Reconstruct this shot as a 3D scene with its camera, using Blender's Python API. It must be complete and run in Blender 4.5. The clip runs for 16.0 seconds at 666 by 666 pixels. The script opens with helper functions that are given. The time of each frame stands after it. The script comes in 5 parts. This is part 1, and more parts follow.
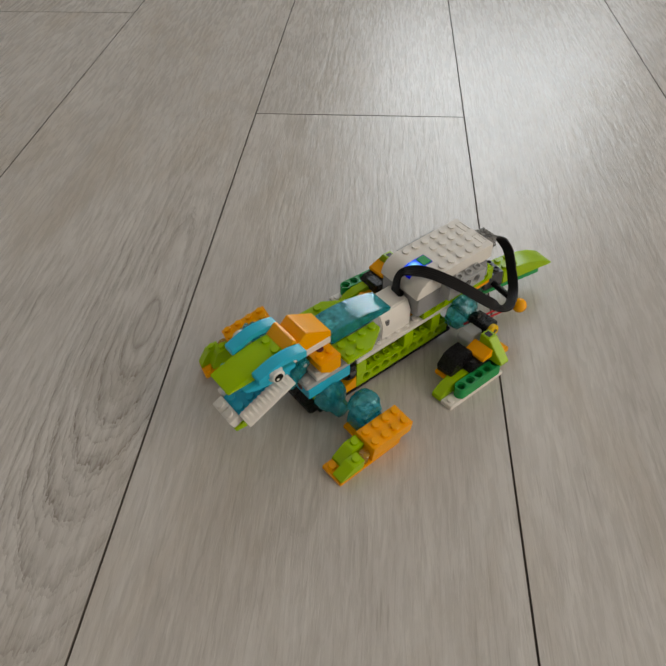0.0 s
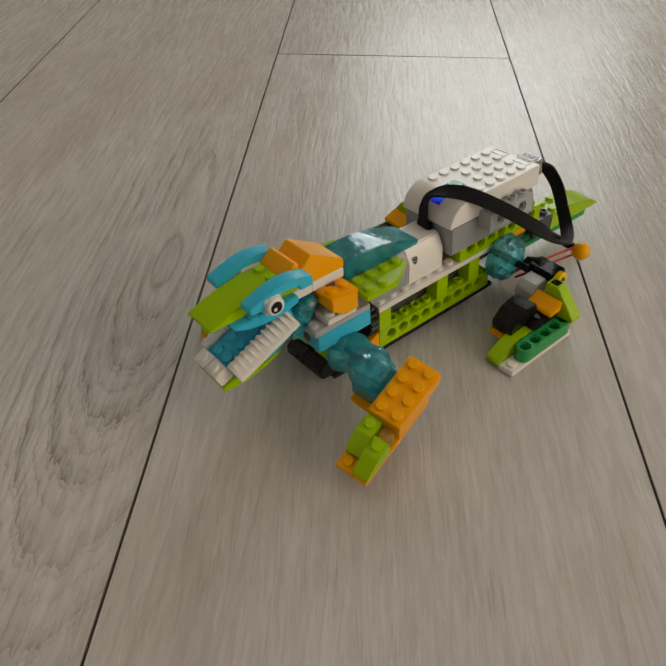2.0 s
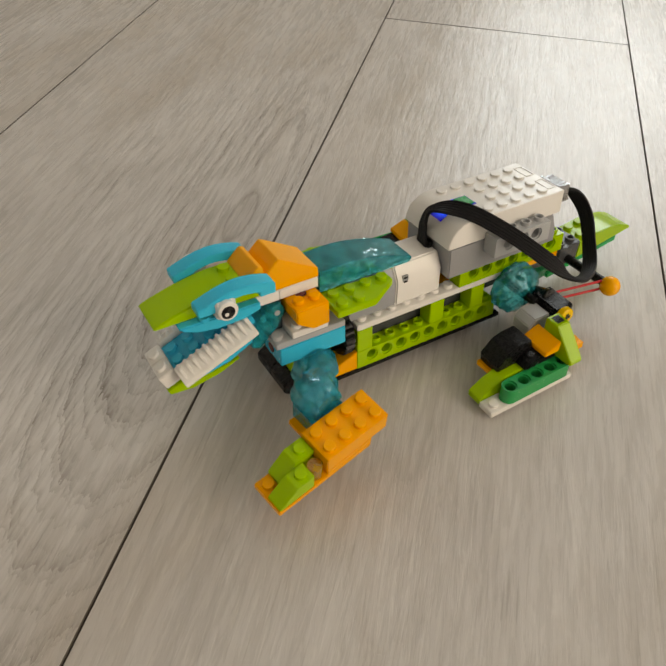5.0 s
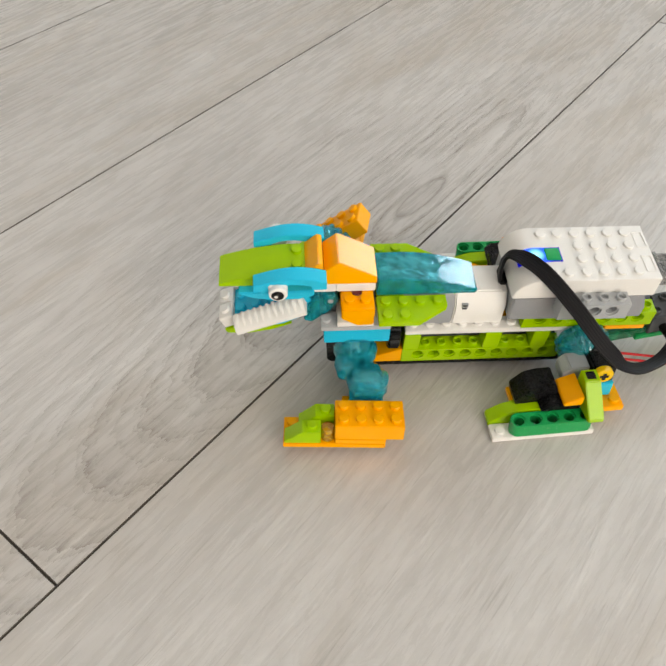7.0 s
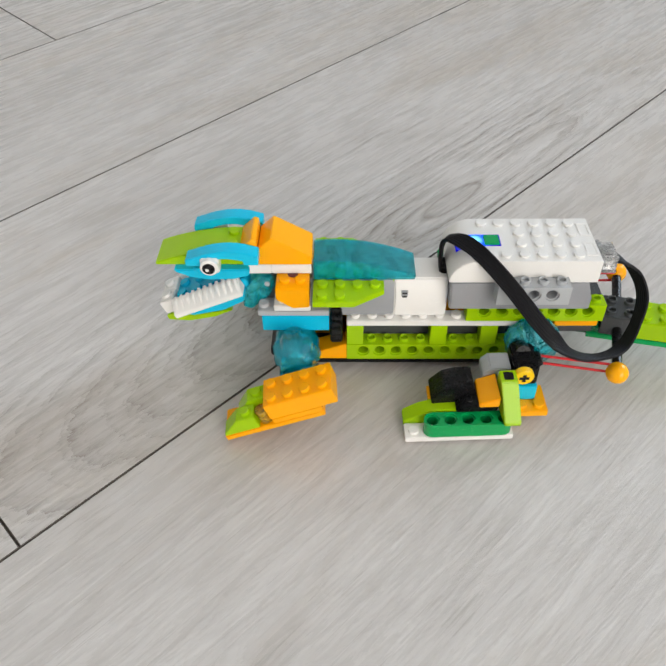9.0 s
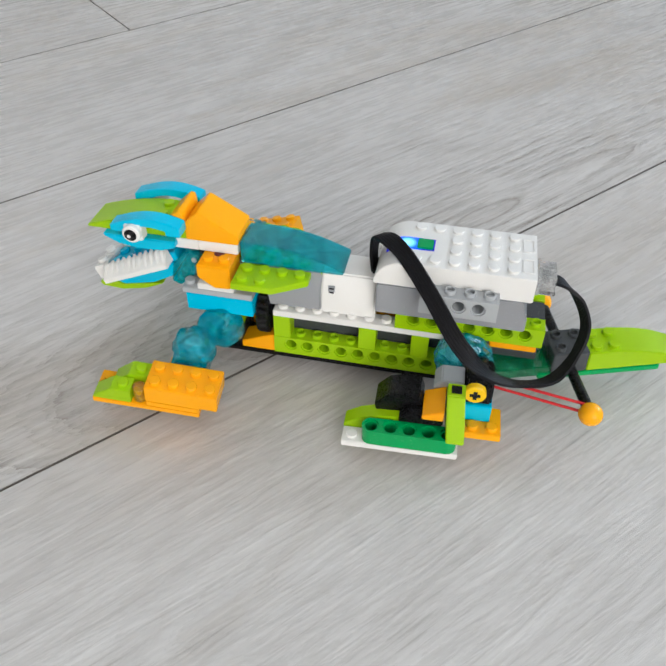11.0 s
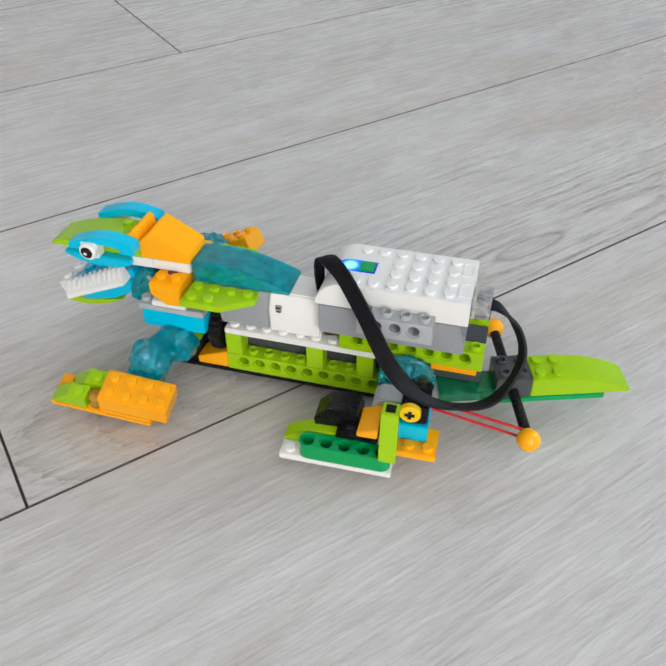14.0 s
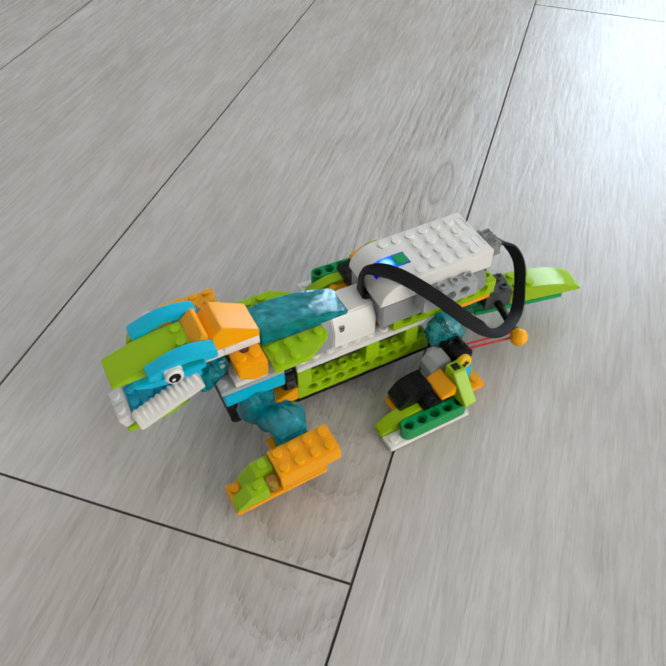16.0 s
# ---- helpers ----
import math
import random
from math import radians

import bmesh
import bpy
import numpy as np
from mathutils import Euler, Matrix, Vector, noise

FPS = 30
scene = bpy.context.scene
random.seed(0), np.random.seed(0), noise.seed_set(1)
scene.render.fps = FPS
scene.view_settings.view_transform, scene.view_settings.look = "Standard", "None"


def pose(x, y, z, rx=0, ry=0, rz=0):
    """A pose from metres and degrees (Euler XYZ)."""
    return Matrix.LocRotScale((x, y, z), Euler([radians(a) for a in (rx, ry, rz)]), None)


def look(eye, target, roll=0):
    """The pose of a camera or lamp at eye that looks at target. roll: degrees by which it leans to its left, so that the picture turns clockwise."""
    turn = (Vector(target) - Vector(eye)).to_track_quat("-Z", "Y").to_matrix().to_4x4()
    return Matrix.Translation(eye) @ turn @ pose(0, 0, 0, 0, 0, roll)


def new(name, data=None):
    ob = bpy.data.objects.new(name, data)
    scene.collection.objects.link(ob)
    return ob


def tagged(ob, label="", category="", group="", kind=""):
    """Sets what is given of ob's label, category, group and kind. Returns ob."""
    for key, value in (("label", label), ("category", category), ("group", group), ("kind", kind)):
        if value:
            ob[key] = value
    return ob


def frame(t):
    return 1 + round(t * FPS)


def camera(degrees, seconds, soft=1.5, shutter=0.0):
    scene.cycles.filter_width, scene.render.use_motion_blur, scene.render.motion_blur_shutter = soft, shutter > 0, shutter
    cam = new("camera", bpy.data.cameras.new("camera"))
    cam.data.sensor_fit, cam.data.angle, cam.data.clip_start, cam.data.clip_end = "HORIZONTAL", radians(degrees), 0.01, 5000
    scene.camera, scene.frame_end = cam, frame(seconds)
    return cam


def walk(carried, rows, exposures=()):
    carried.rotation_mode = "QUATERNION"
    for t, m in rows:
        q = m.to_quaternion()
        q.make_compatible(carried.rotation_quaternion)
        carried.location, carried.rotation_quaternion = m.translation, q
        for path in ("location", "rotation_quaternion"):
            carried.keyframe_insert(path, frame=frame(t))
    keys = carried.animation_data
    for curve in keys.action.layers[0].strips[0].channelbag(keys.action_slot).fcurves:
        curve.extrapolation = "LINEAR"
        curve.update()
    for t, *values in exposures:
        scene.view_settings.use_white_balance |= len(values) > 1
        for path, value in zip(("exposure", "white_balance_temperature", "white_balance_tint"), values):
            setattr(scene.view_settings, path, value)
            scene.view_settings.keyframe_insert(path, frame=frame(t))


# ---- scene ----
# The camera is carried by hand round a crawling toy on a laminate floor.
cam = camera(49.71, 16.0, soft=1.9)
walk(cam, [
    (0, pose(0.1406, -0.7169, 0.3387, 47.90, 0.89, 4.22)),
    (0.5, pose(0.1254, -0.7100, 0.3071, 49.16, 0.26, 3.25)),
    (1, pose(0.1091, -0.7036, 0.2849, 49.61, 0.14, 2.91)),
    (1.5, pose(0.1014, -0.6929, 0.2693, 49.21, 0.39, 3.01)),
    (2, pose(0.0949, -0.6878, 0.2528, 48.70, 0.13, 3.41)),
    (2.5, pose(0.0979, -0.6857, 0.2407, 48.17, -0.02, 4.04)),
    (3, pose(0.0936, -0.6840, 0.2398, 48.35, 0.09, 4.40)),
    (3.5, pose(0.0906, -0.6823, 0.2346, 48.15, 0.38, 4.71)),
    (4, pose(0.0928, -0.6817, 0.2318, 47.94, 0.20, 5.23)),
    (6.5, pose(0.1544, -0.6842, 0.2901, 42.61, -0.05, 33.37)),
    (7, pose(0.1734, -0.6776, 0.2902, 42.63, 1.24, 38.30)),
    (7.5, pose(0.1828, -0.6684, 0.2834, 43.24, 0.46, 41.54)),
    (8, pose(0.1990, -0.6604, 0.2767, 44.07, 1.29, 43.82)),
    (8.5, pose(0.2017, -0.6589, 0.2752, 43.81, 2.83, 44.73)),
    (9, pose(0.2005, -0.6557, 0.2728, 44.23, 1.72, 45.91)),
    (11.5, pose(0.2315, -0.6248, 0.2533, 47.00, 1.30, 56.04)),
    (12, pose(0.2352, -0.6200, 0.2535, 47.31, 1.81, 56.80)),
    (12.5, pose(0.2297, -0.6201, 0.2547, 47.35, 1.44, 56.99)),
    (13, pose(0.2285, -0.6246, 0.2522, 47.98, 0.83, 57.05)),
    (13.5, pose(0.2223, -0.6382, 0.2558, 47.96, -0.21, 56.67)),
    (14, pose(0.2193, -0.6389, 0.2574, 48.14, 0.23, 57.71)),
    (14.5, pose(0.2032, -0.6542, 0.2683, 47.31, 0.54, 56.58)),
    (15, pose(0.1681, -0.6975, 0.3215, 44.23, -0.08, 45.91)),
    (15.5, pose(0.1200, -0.7535, 0.3371, 42.21, -0.33, 33.27)),
    (16, pose(0.0327, -0.7882, 0.3147, 42.86, -0.33, 17.96)),
], exposures=[(0, -0.20, 7450, 12), (1.5, -0.32, 7800, 12), (2.5, -0.24, 8200, 12), (4.2, -0.14, 8350, 12), (6.3, 0.68, 7400, 11), (7.5, 0.78, 6800, 10), (9, 0.76, 6450, 10), (11.5, 0.76, 6150, 9), (14.5, 0.76, 6150, 9), (16, 0.52, 6400, 9)])

# ---- world and light: a daylit room with one window and an added fill opening ----
world = bpy.data.worlds.new("sky")
scene.world = world
world.use_nodes = True
wn = world.node_tree
sky = wn.nodes.new("ShaderNodeTexSky")
sky.sky_type = "NISHITA"
sky.sun_disc = False
sky.sun_elevation, sky.sun_rotation = radians(38), radians(160)
wn.links.new(sky.outputs["Color"], wn.nodes["Background"].inputs["Color"])
wn.nodes["Background"].inputs["Strength"].default_value = 0.12

sun_data = bpy.data.lights.new("sun", "SUN")
sun_data.energy, sun_data.angle, sun_data.color = 1.0, radians(12), (1.0, 0.95, 0.88)
sun = new("sun", sun_data)
sun.matrix_world = look((0, -4, 6), (0, 0, 0))

PLANKW = 0.2200     # width of a floor plank
# room: inside dimensions
RX0, RX1, RY0, RY1, RZ = -2.4, 2.3, -3.0, 2.3, 2.5
WINX0, WINX1, WINZ0, WINZ1 = 0.05, 1.10, 0.75, 2.15       # window in the north wall
FILLX0, FILLX1, FILLZ1 = -3.0 + 0.9, -3.0 + 2.6, 2.1           # unseen glazed door added for fill light in the south half of the east wall


def area(name, x, y, energy, size_y, m, color):
    d = bpy.data.lights.new(name, "AREA")
    d.shape, d.size, d.size_y, d.energy, d.color = "RECTANGLE", x, size_y, energy, color
    o = new(name, d)
    o.matrix_world = m
    return o


area("window_light", WINX1 - WINX0, 0, 31, WINZ1 - WINZ0,
     look(((WINX0 + WINX1) / 2, RY1 + 0.03, (WINZ0 + WINZ1) / 2), ((WINX0 + WINX1) / 2, 0, (WINZ0 + WINZ1) / 2)), (0.72, 0.86, 1.0))
# fill lamp in the added east opening, to soften the shadows under the toy
area("east_fill_light", FILLX1 - FILLX0, 0, 35, FILLZ1 - 0.1,
     look((RX1 + 0.03, (FILLX0 + FILLX1) / 2, FILLZ1 / 2 + 0.05), (0, (FILLX0 + FILLX1) / 2, FILLZ1 / 2 + 0.05)), (1.0, 0.93, 0.84))


# ---- materials ----
def nodes_of(name):
    m = bpy.data.materials.new(name)
    m.use_nodes = True
    return m, m.node_tree.nodes, m.node_tree.links, m.node_tree.nodes["Principled BSDF"]


def plastic(name, color, rough=0.2, spec=0.36):
    """Moulded ABS: glossy, with faint moulding waviness, fine scuffs and dust."""
    m, n, l, b = nodes_of(name)
    tc = n.new("ShaderNodeTexCoord")
    big = n.new("ShaderNodeTexNoise")
    big.inputs["Scale"].default_value, big.inputs["Detail"].default_value = 60, 3
    l.new(tc.outputs["Object"], big.inputs["Vector"])
    info = n.new("ShaderNodeObjectInfo")
    mix = n.new("ShaderNodeMix")
    mix.data_type = "RGBA"
    mix.inputs["A"].default_value = (*[c * 0.93 for c in color], 1)
    mix.inputs["B"].default_value = (*[min(1, c * 1.05 + 0.004) for c in color], 1)
    add = n.new("ShaderNodeMath")
    add.operation = "MULTIPLY_ADD"
    add.inputs[1].default_value, add.inputs[2].default_value = 0.6, 0.0
    l.new(big.outputs["Fac"], add.inputs[0])
    add2 = n.new("ShaderNodeMath")
    add2.operation = "MULTIPLY_ADD"
    add2.inputs[1].default_value = 0.4
    l.new(info.outputs["Random"], add2.inputs[0])
    l.new(add.outputs[0], add2.inputs[2])
    l.new(add2.outputs[0], mix.inputs["Factor"])
    l.new(mix.outputs["Result"], b.inputs["Base Color"])
    fine = n.new("ShaderNodeTexNoise")
    fine.inputs["Scale"].default_value, fine.inputs["Detail"].default_value = 900, 4
    l.new(tc.outputs["Object"], fine.inputs["Vector"])
    mr = n.new("ShaderNodeMapRange")
    mr.inputs["To Min"].default_value, mr.inputs["To Max"].default_value = rough - 0.06, rough + 0.14
    l.new(fine.outputs["Fac"], mr.inputs["Value"])
    l.new(mr.outputs["Result"], b.inputs["Roughness"])
    bump = n.new("ShaderNodeBump")
    bump.inputs["Strength"].default_value, bump.inputs["Distance"].default_value = 0.12, 0.0004
    l.new(big.outputs["Fac"], bump.inputs["Height"])
    l.new(bump.outputs["Normal"], b.inputs["Normal"])
    b.inputs["Specular IOR Level"].default_value = spec
    return m


def clear_plastic(name, color, rough=0.04, thin=0.45, relief=0.18):
    """Clear moulded plastic: part of the light passes straight through its thin walls, the rest is bent; glossy skin."""
    m, n, l, b = nodes_of(name)
    tc = n.new("ShaderNodeTexCoord")
    noi = n.new("ShaderNodeTexNoise")
    noi.inputs["Scale"].default_value = 190
    l.new(tc.outputs["Object"], noi.inputs["Vector"])
    bump = n.new("ShaderNodeBump")
    bump.inputs["Strength"].default_value, bump.inputs["Distance"].default_value = relief, 0.0010
    l.new(noi.outputs["Fac"], bump.inputs["Height"])
    l.new(bump.outputs["Normal"], b.inputs["Normal"])
    # lighter and darker mottling painted into the tint for the sparkle of refracted light
    tint = n.new("ShaderNodeTexNoise")
    tint.inputs["Scale"].default_value, tint.inputs["Detail"].default_value, tint.inputs["Distortion"].default_value = 290, 2, 0.9
    l.new(tc.outputs["Object"], tint.inputs["Vector"])
    ramp = n.new("ShaderNodeValToRGB")
    e = ramp.color_ramp.elements
    e[0].position, e[0].color = 0.42, (*[c * 0.6 for c in color], 1)
    e[1].position, e[1].color = 0.60, (*[min(1, c * 1.25) for c in color], 1)
    l.new(tint.outputs["Fac"], ramp.inputs["Fac"])
    l.new(ramp.outputs["Color"], b.inputs["Base Color"])
    b.inputs["Transmission Weight"].default_value = 0.3
    b.inputs["Roughness"].default_value = rough
    b.inputs["IOR"].default_value = 1.45
    straight = n.new("ShaderNodeBsdfTransparent")
    straight.inputs["Color"].default_value = (*[max(c, 0.004) ** 0.13 for c in color], 1)
    gloss = n.new("ShaderNodeBsdfGlossy")
    gloss.inputs["Roughness"].default_value = rough
    fres = n.new("ShaderNodeFresnel")
    fres.inputs["IOR"].default_value = 1.5
    l.new(bump.outputs["Normal"], gloss.inputs["Normal"])
    body = n.new("ShaderNodeMixShader")
    body.inputs["Fac"].default_value = thin
    l.new(b.outputs["BSDF"], body.inputs[1])
    l.new(straight.outputs["BSDF"], body.inputs[2])
    skin = n.new("ShaderNodeMixShader")
    l.new(fres.outputs["Fac"], skin.inputs["Fac"])
    l.new(body.outputs["Shader"], skin.inputs[1])
    l.new(gloss.outputs["BSDF"], skin.inputs[2])
    l.new(skin.outputs["Shader"], n["Material Output"].inputs["Surface"])
    return m


LIME = plastic("lime_plastic", (0.33, 0.56, 0.0), 0.17, 0.3)
ORANGE = plastic("orange_plastic", (1.0, 0.41, 0.0), 0.17, 0.27)
AZURE = plastic("azure_plastic", (0.004, 0.50, 0.76), 0.2, 0.3)
WHITE = plastic("white_plastic", (0.80, 0.79, 0.77))
GREY = plastic("grey_plastic", (0.30, 0.31, 0.33))
LIGHT_GREY = plastic("light_grey_plastic", (0.42, 0.44, 0.46))
DARK = plastic("dark_grey_plastic", (0.06, 0.065, 0.07))
BLACK = plastic("black_plastic", (0.005, 0.005, 0.006), 0.24, 0.22)
GREEN = plastic("green_plastic", (0.0, 0.33, 0.085))
YELLOW = plastic("yellow_plastic", (0.88, 0.55, 0.0))
CABLE = plastic("black_rubber_cable", (0.005, 0.005, 0.007), 0.42, 0.16)
RED = plastic("red_rubber", (0.55, 0.01, 0.015), 0.5)
TAN = plastic("maroon_plastic", (0.12, 0.01, 0.01))
TEAL = clear_plastic("clear_teal_plastic", (0.0, 0.66, 0.80), 0.03, 0.58, 0.5)
AQUA = clear_plastic("clear_blue_plastic", (0.0, 0.64, 0.88), 0.03, 0.55, 0.8)
AMBER = clear_plastic("clear_amber_plastic", (1.0, 0.50, 0.02), 0.04, 0.45)
EMERALD = clear_plastic("clear_green_plastic", (0.01, 0.4, 0.16))
CLEAR = clear_plastic("clear_plastic", (0.88, 0.90, 0.92), 0.04, 0.6)
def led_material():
    """A blue lamp behind a clear window; its fall-off from the diode along the light guide is painted into the
    emission.
    """
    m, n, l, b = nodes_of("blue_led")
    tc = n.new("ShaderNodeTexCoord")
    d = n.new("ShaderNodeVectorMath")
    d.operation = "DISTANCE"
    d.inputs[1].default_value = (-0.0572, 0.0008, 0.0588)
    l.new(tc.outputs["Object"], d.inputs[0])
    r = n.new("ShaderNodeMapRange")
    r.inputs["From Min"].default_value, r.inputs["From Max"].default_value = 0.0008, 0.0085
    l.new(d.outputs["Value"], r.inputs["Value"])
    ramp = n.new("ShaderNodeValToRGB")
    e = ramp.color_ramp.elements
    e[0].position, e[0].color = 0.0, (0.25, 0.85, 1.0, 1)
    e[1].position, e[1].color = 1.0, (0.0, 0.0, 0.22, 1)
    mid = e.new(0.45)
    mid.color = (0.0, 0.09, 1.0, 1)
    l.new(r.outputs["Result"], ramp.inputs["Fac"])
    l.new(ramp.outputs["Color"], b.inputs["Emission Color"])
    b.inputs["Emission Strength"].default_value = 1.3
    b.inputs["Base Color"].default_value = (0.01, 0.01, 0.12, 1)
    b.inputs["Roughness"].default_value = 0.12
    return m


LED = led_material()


def floor_material():
    """Whitewashed oak laminate: long grain, cathedral figure, pores and pale streaks, different on each plank."""
    m, n, l, b = nodes_of("whitewashed_oak")

    def node(kind, **kw):
        o = n.new(kind)
        for k, v in kw.items():
            o.inputs[k.replace("_", " ")].default_value = v
        return o

    def math(op, a, bb=None, c=None):
        o = n.new("ShaderNodeMath")
        o.operation = op
        for i, v in enumerate((a, bb, c)):
            if v is None:
                continue
            if isinstance(v, (int, float)):
                o.inputs[i].default_value = v
            else:
                l.new(v, o.inputs[i])
        return o.outputs[0]

    geo = n.new("ShaderNodeNewGeometry")
    info = n.new("ShaderNodeObjectInfo")
    sep = n.new("ShaderNodeSeparateXYZ")
    l.new(geo.outputs["Position"], sep.inputs[0])
    off = math("MULTIPLY", info.outputs["Random"], 37.0)

    def stretched(sx, sy, extra=0.0):
        c = n.new("ShaderNodeCombineXYZ")
        l.new(math("MULTIPLY", sep.outputs["X"], sx), c.inputs[0])
        l.new(math("MULTIPLY", sep.outputs["Y"], sy), c.inputs[1])
        l.new(math("ADD", off, extra), c.inputs[2])
        return c.outputs[0]

    def noi(vec, scale, detail, rough=0.55, dist=0.0):
        o = node("ShaderNodeTexNoise", Scale=scale, Detail=detail, Roughness=rough, Distortion=dist)
        l.new(vec, o.inputs["Vector"])
        return o.outputs["Fac"]

    warp = noi(stretched(5, 1.6), 1.0, 3)
    tone = noi(stretched(9, 1.1, 3), 1.0, 4, 0.6)
    # cathedral figure: long nested arches about a heart, ragged by noise; each row of planks has its own heart
    rag = noi(stretched(150, 34, 2), 1.0, 5, 0.68)
    comb = node("ShaderNodeMapRange", From_Min=0.42, From_Max=0.58, To_Min=0.45, To_Max=1.0)
    l.new(noi(stretched(420, 30, 21), 1.0, 3, 0.6), comb.inputs["Value"])
    rowid = math("FLOOR", math("MULTIPLY", sep.outputs["X"], 1 / PLANKW))
    shift = node("ShaderNodeTexWhiteNoise")
    shift.noise_dimensions = "1D"
    l.new(rowid, shift.inputs["W"])
    other = math("GREATER_THAN", math("ABSOLUTE", math("ADD", rowid, 1.0)), 0.5)
    moved = math("MULTIPLY", math("SUBTRACT", shift.outputs["Value"], 0.5), other)
    u = math("SUBTRACT", sep.outputs["X"], math("MULTIPLY", rowid, PLANKW))
    u = math("SUBTRACT", u, math("ADD", PLANKW - 0.027, math("MULTIPLY", math("SUBTRACT", moved, math("MULTIPLY", other, 0.9)), 0.11)))
    u = math("ADD", u, math("MULTIPLY", math("SUBTRACT", warp, 0.5), 0.022))
    yv = math("ADD", math("ADD", sep.outputs["Y"], 0.345), math("MULTIPLY", moved, 1.3))
    down = math("MAXIMUM", math("MULTIPLY", yv, -0.235), 0.0)
    up = math("MAXIMUM", math("MULTIPLY", yv, 0.084), 0.0)
    v = math("ADD", down, up)
    rad = math("SQRT", math("ADD", math("MULTIPLY", u, u), math("MULTIPLY", v, v)))
    rad = math("ADD", rad, math("MULTIPLY", math("SUBTRACT", rag, 0.5), 0.0068))
    saw = math("FRACT", math("MULTIPLY_ADD", rad, 1 / 0.0085, 0.53))
    thin = math("POWER", math("FRACT", math("MULTIPLY_ADD", rad, 3 / 0.0085, 0.2)), 4.0)
    line = math("MULTIPLY", math("MAXIMUM", math("POWER", saw, 6.0), math("MULTIPLY", thin, 0.6)), comb.outputs[0])
    band = math("MULTIPLY", saw, 0.02)
    ring = math("MULTIPLY", math("ADD", line, band), math("GREATER_THAN", rad, 0.0095))
    # the small oval knot
    kx = math("MULTIPLY", math("ADD", sep.outputs["X"], 0.0265), 1 / 0.0068)
    ky = math("MULTIPLY", math("ADD", sep.outputs["Y"], 0.340), 1 / 0.027)
    ke = math("SQRT", math("ADD", math("MULTIPLY", kx, kx), math("MULTIPLY", ky, ky)))
    ke = math("ADD", ke, math("MULTIPLY", math("SUBTRACT", rag, 0.5), 0.5))
    rim = math("MAXIMUM", math("SUBTRACT", 1.0, math("MULTIPLY", math("ABSOLUTE", math("SUBTRACT", ke, 1.0)), 5.0)), 0.0)
    core = math("MULTIPLY", math("LESS_THAN", ke, 1.0), 0.28)
    knot = math("ADD", math("MULTIPLY", rim, 0.42), math("MULTIPLY", core, 0.7))
    near = node("ShaderNodeMapRange", From_Min=0.15, From_Max=0.025, To_Min=0.0, To_Max=1.0)
    l.new(rad, near.inputs["Value"])
    blot = node("ShaderNodeMapRange", From_Min=0.34, From_Max=0.56, To_Min=0.35, To_Max=1.0)
    l.new(noi(stretched(26, 11, 9), 1.0, 3), blot.inputs["Value"])
    ring = math("MULTIPLY", math("MULTIPLY", ring, near.outputs[0]), blot.outputs[0])
    fade = node("ShaderNodeMapRange", From_Min=0.36, From_Max=0.06, To_Min=0.25, To_Max=1.0)
    l.new(yv, fade.inputs["Value"])
    ring = math("MULTIPLY", ring, fade.outputs[0])
    ring = math("MULTIPLY", ring, math("MULTIPLY_ADD", other, -0.84, 1.0))
    fine = noi(stretched(300, 27, 5), 1.0, 6, 0.64, 0.4)
    pore = noi(stretched(900, 26, 6), 1.0, 3, 0.5)
    streak = noi(stretched(70, 8, 7), 1.0, 5, 0.64, 1.7)

    ramp = n.new("ShaderNodeValToRGB")
    ramp.color_ramp.elements[0].position, ramp.color_ramp.elements[0].color = 0.31, (0.40, 0.375, 0.355, 1)
    ramp.color_ramp.elements[1].position, ramp.color_ramp.elements[1].color = 0.67, (0.655, 0.635, 0.62, 1)
    cloud = noi(stretched(38, 14, 15), 1.0, 6, 0.68, 0.9)
    k = math("ADD", math("MULTIPLY", fine, 0.21), math("ADD", math("MULTIPLY", tone, 0.29), math("ADD", math("MULTIPLY", streak, 0.2), math("MULTIPLY", cloud, 0.27))))
    l.new(k, ramp.inputs["Fac"])

    def blend(fac, a, col):
        o = n.new("ShaderNodeMix")
        o.data_type = "RGBA"
        l.new(fac, o.inputs["Factor"])
        l.new(a, o.inputs["A"])
        o.inputs["B"].default_value = (*col, 1)
        return o.outputs["Result"]

    ring = math("MINIMUM", math("ADD", ring, knot), 1.0)
    c = blend(math("MULTIPLY", ring, 0.98), ramp.outputs["Color"], (0.165, 0.135, 0.11))
    pl = node("ShaderNodeMapRange", From_Min=0.62, From_Max=0.74, To_Min=0.0, To_Max=0.45)
    l.new(streak, pl.inputs["Value"])
    c = blend(pl.outputs[0], c, (0.72, 0.70, 0.67))
    pr = node("ShaderNodeMapRange", From_Min=0.60, From_Max=0.72, To_Min=0.0, To_Max=0.32)
    l.new(pore, pr.inputs["Value"])
    c = blend(pr.outputs[0], c, (0.24, 0.21, 0.185))
    # a few small dark specks
    vor = node("ShaderNodeTexVoronoi", Scale=5.5, Randomness=1.0)
    l.new(geo.outputs["Position"], vor.inputs["Vector"])
    sp = node("ShaderNodeMapRange", From_Min=0.022, From_Max=0.010, To_Min=0.0, To_Max=0.6)
    l.new(vor.outputs["Distance"], sp.inputs["Value"])
    c = blend(sp.outputs[0], c, (0.10, 0.085, 0.075))
    # beige patches where the whitewash is thin
    wm = node("ShaderNodeMapRange", From_Min=0.50, From_Max=0.68, To_Min=0.0, To_Max=0.42)
    l.new(noi(stretched(16, 5, 12), 1.0, 5, 0.6, 0.6), wm.inputs["Value"])
    c = blend(wm.outputs[0], c, (0.44, 0.385, 0.325))
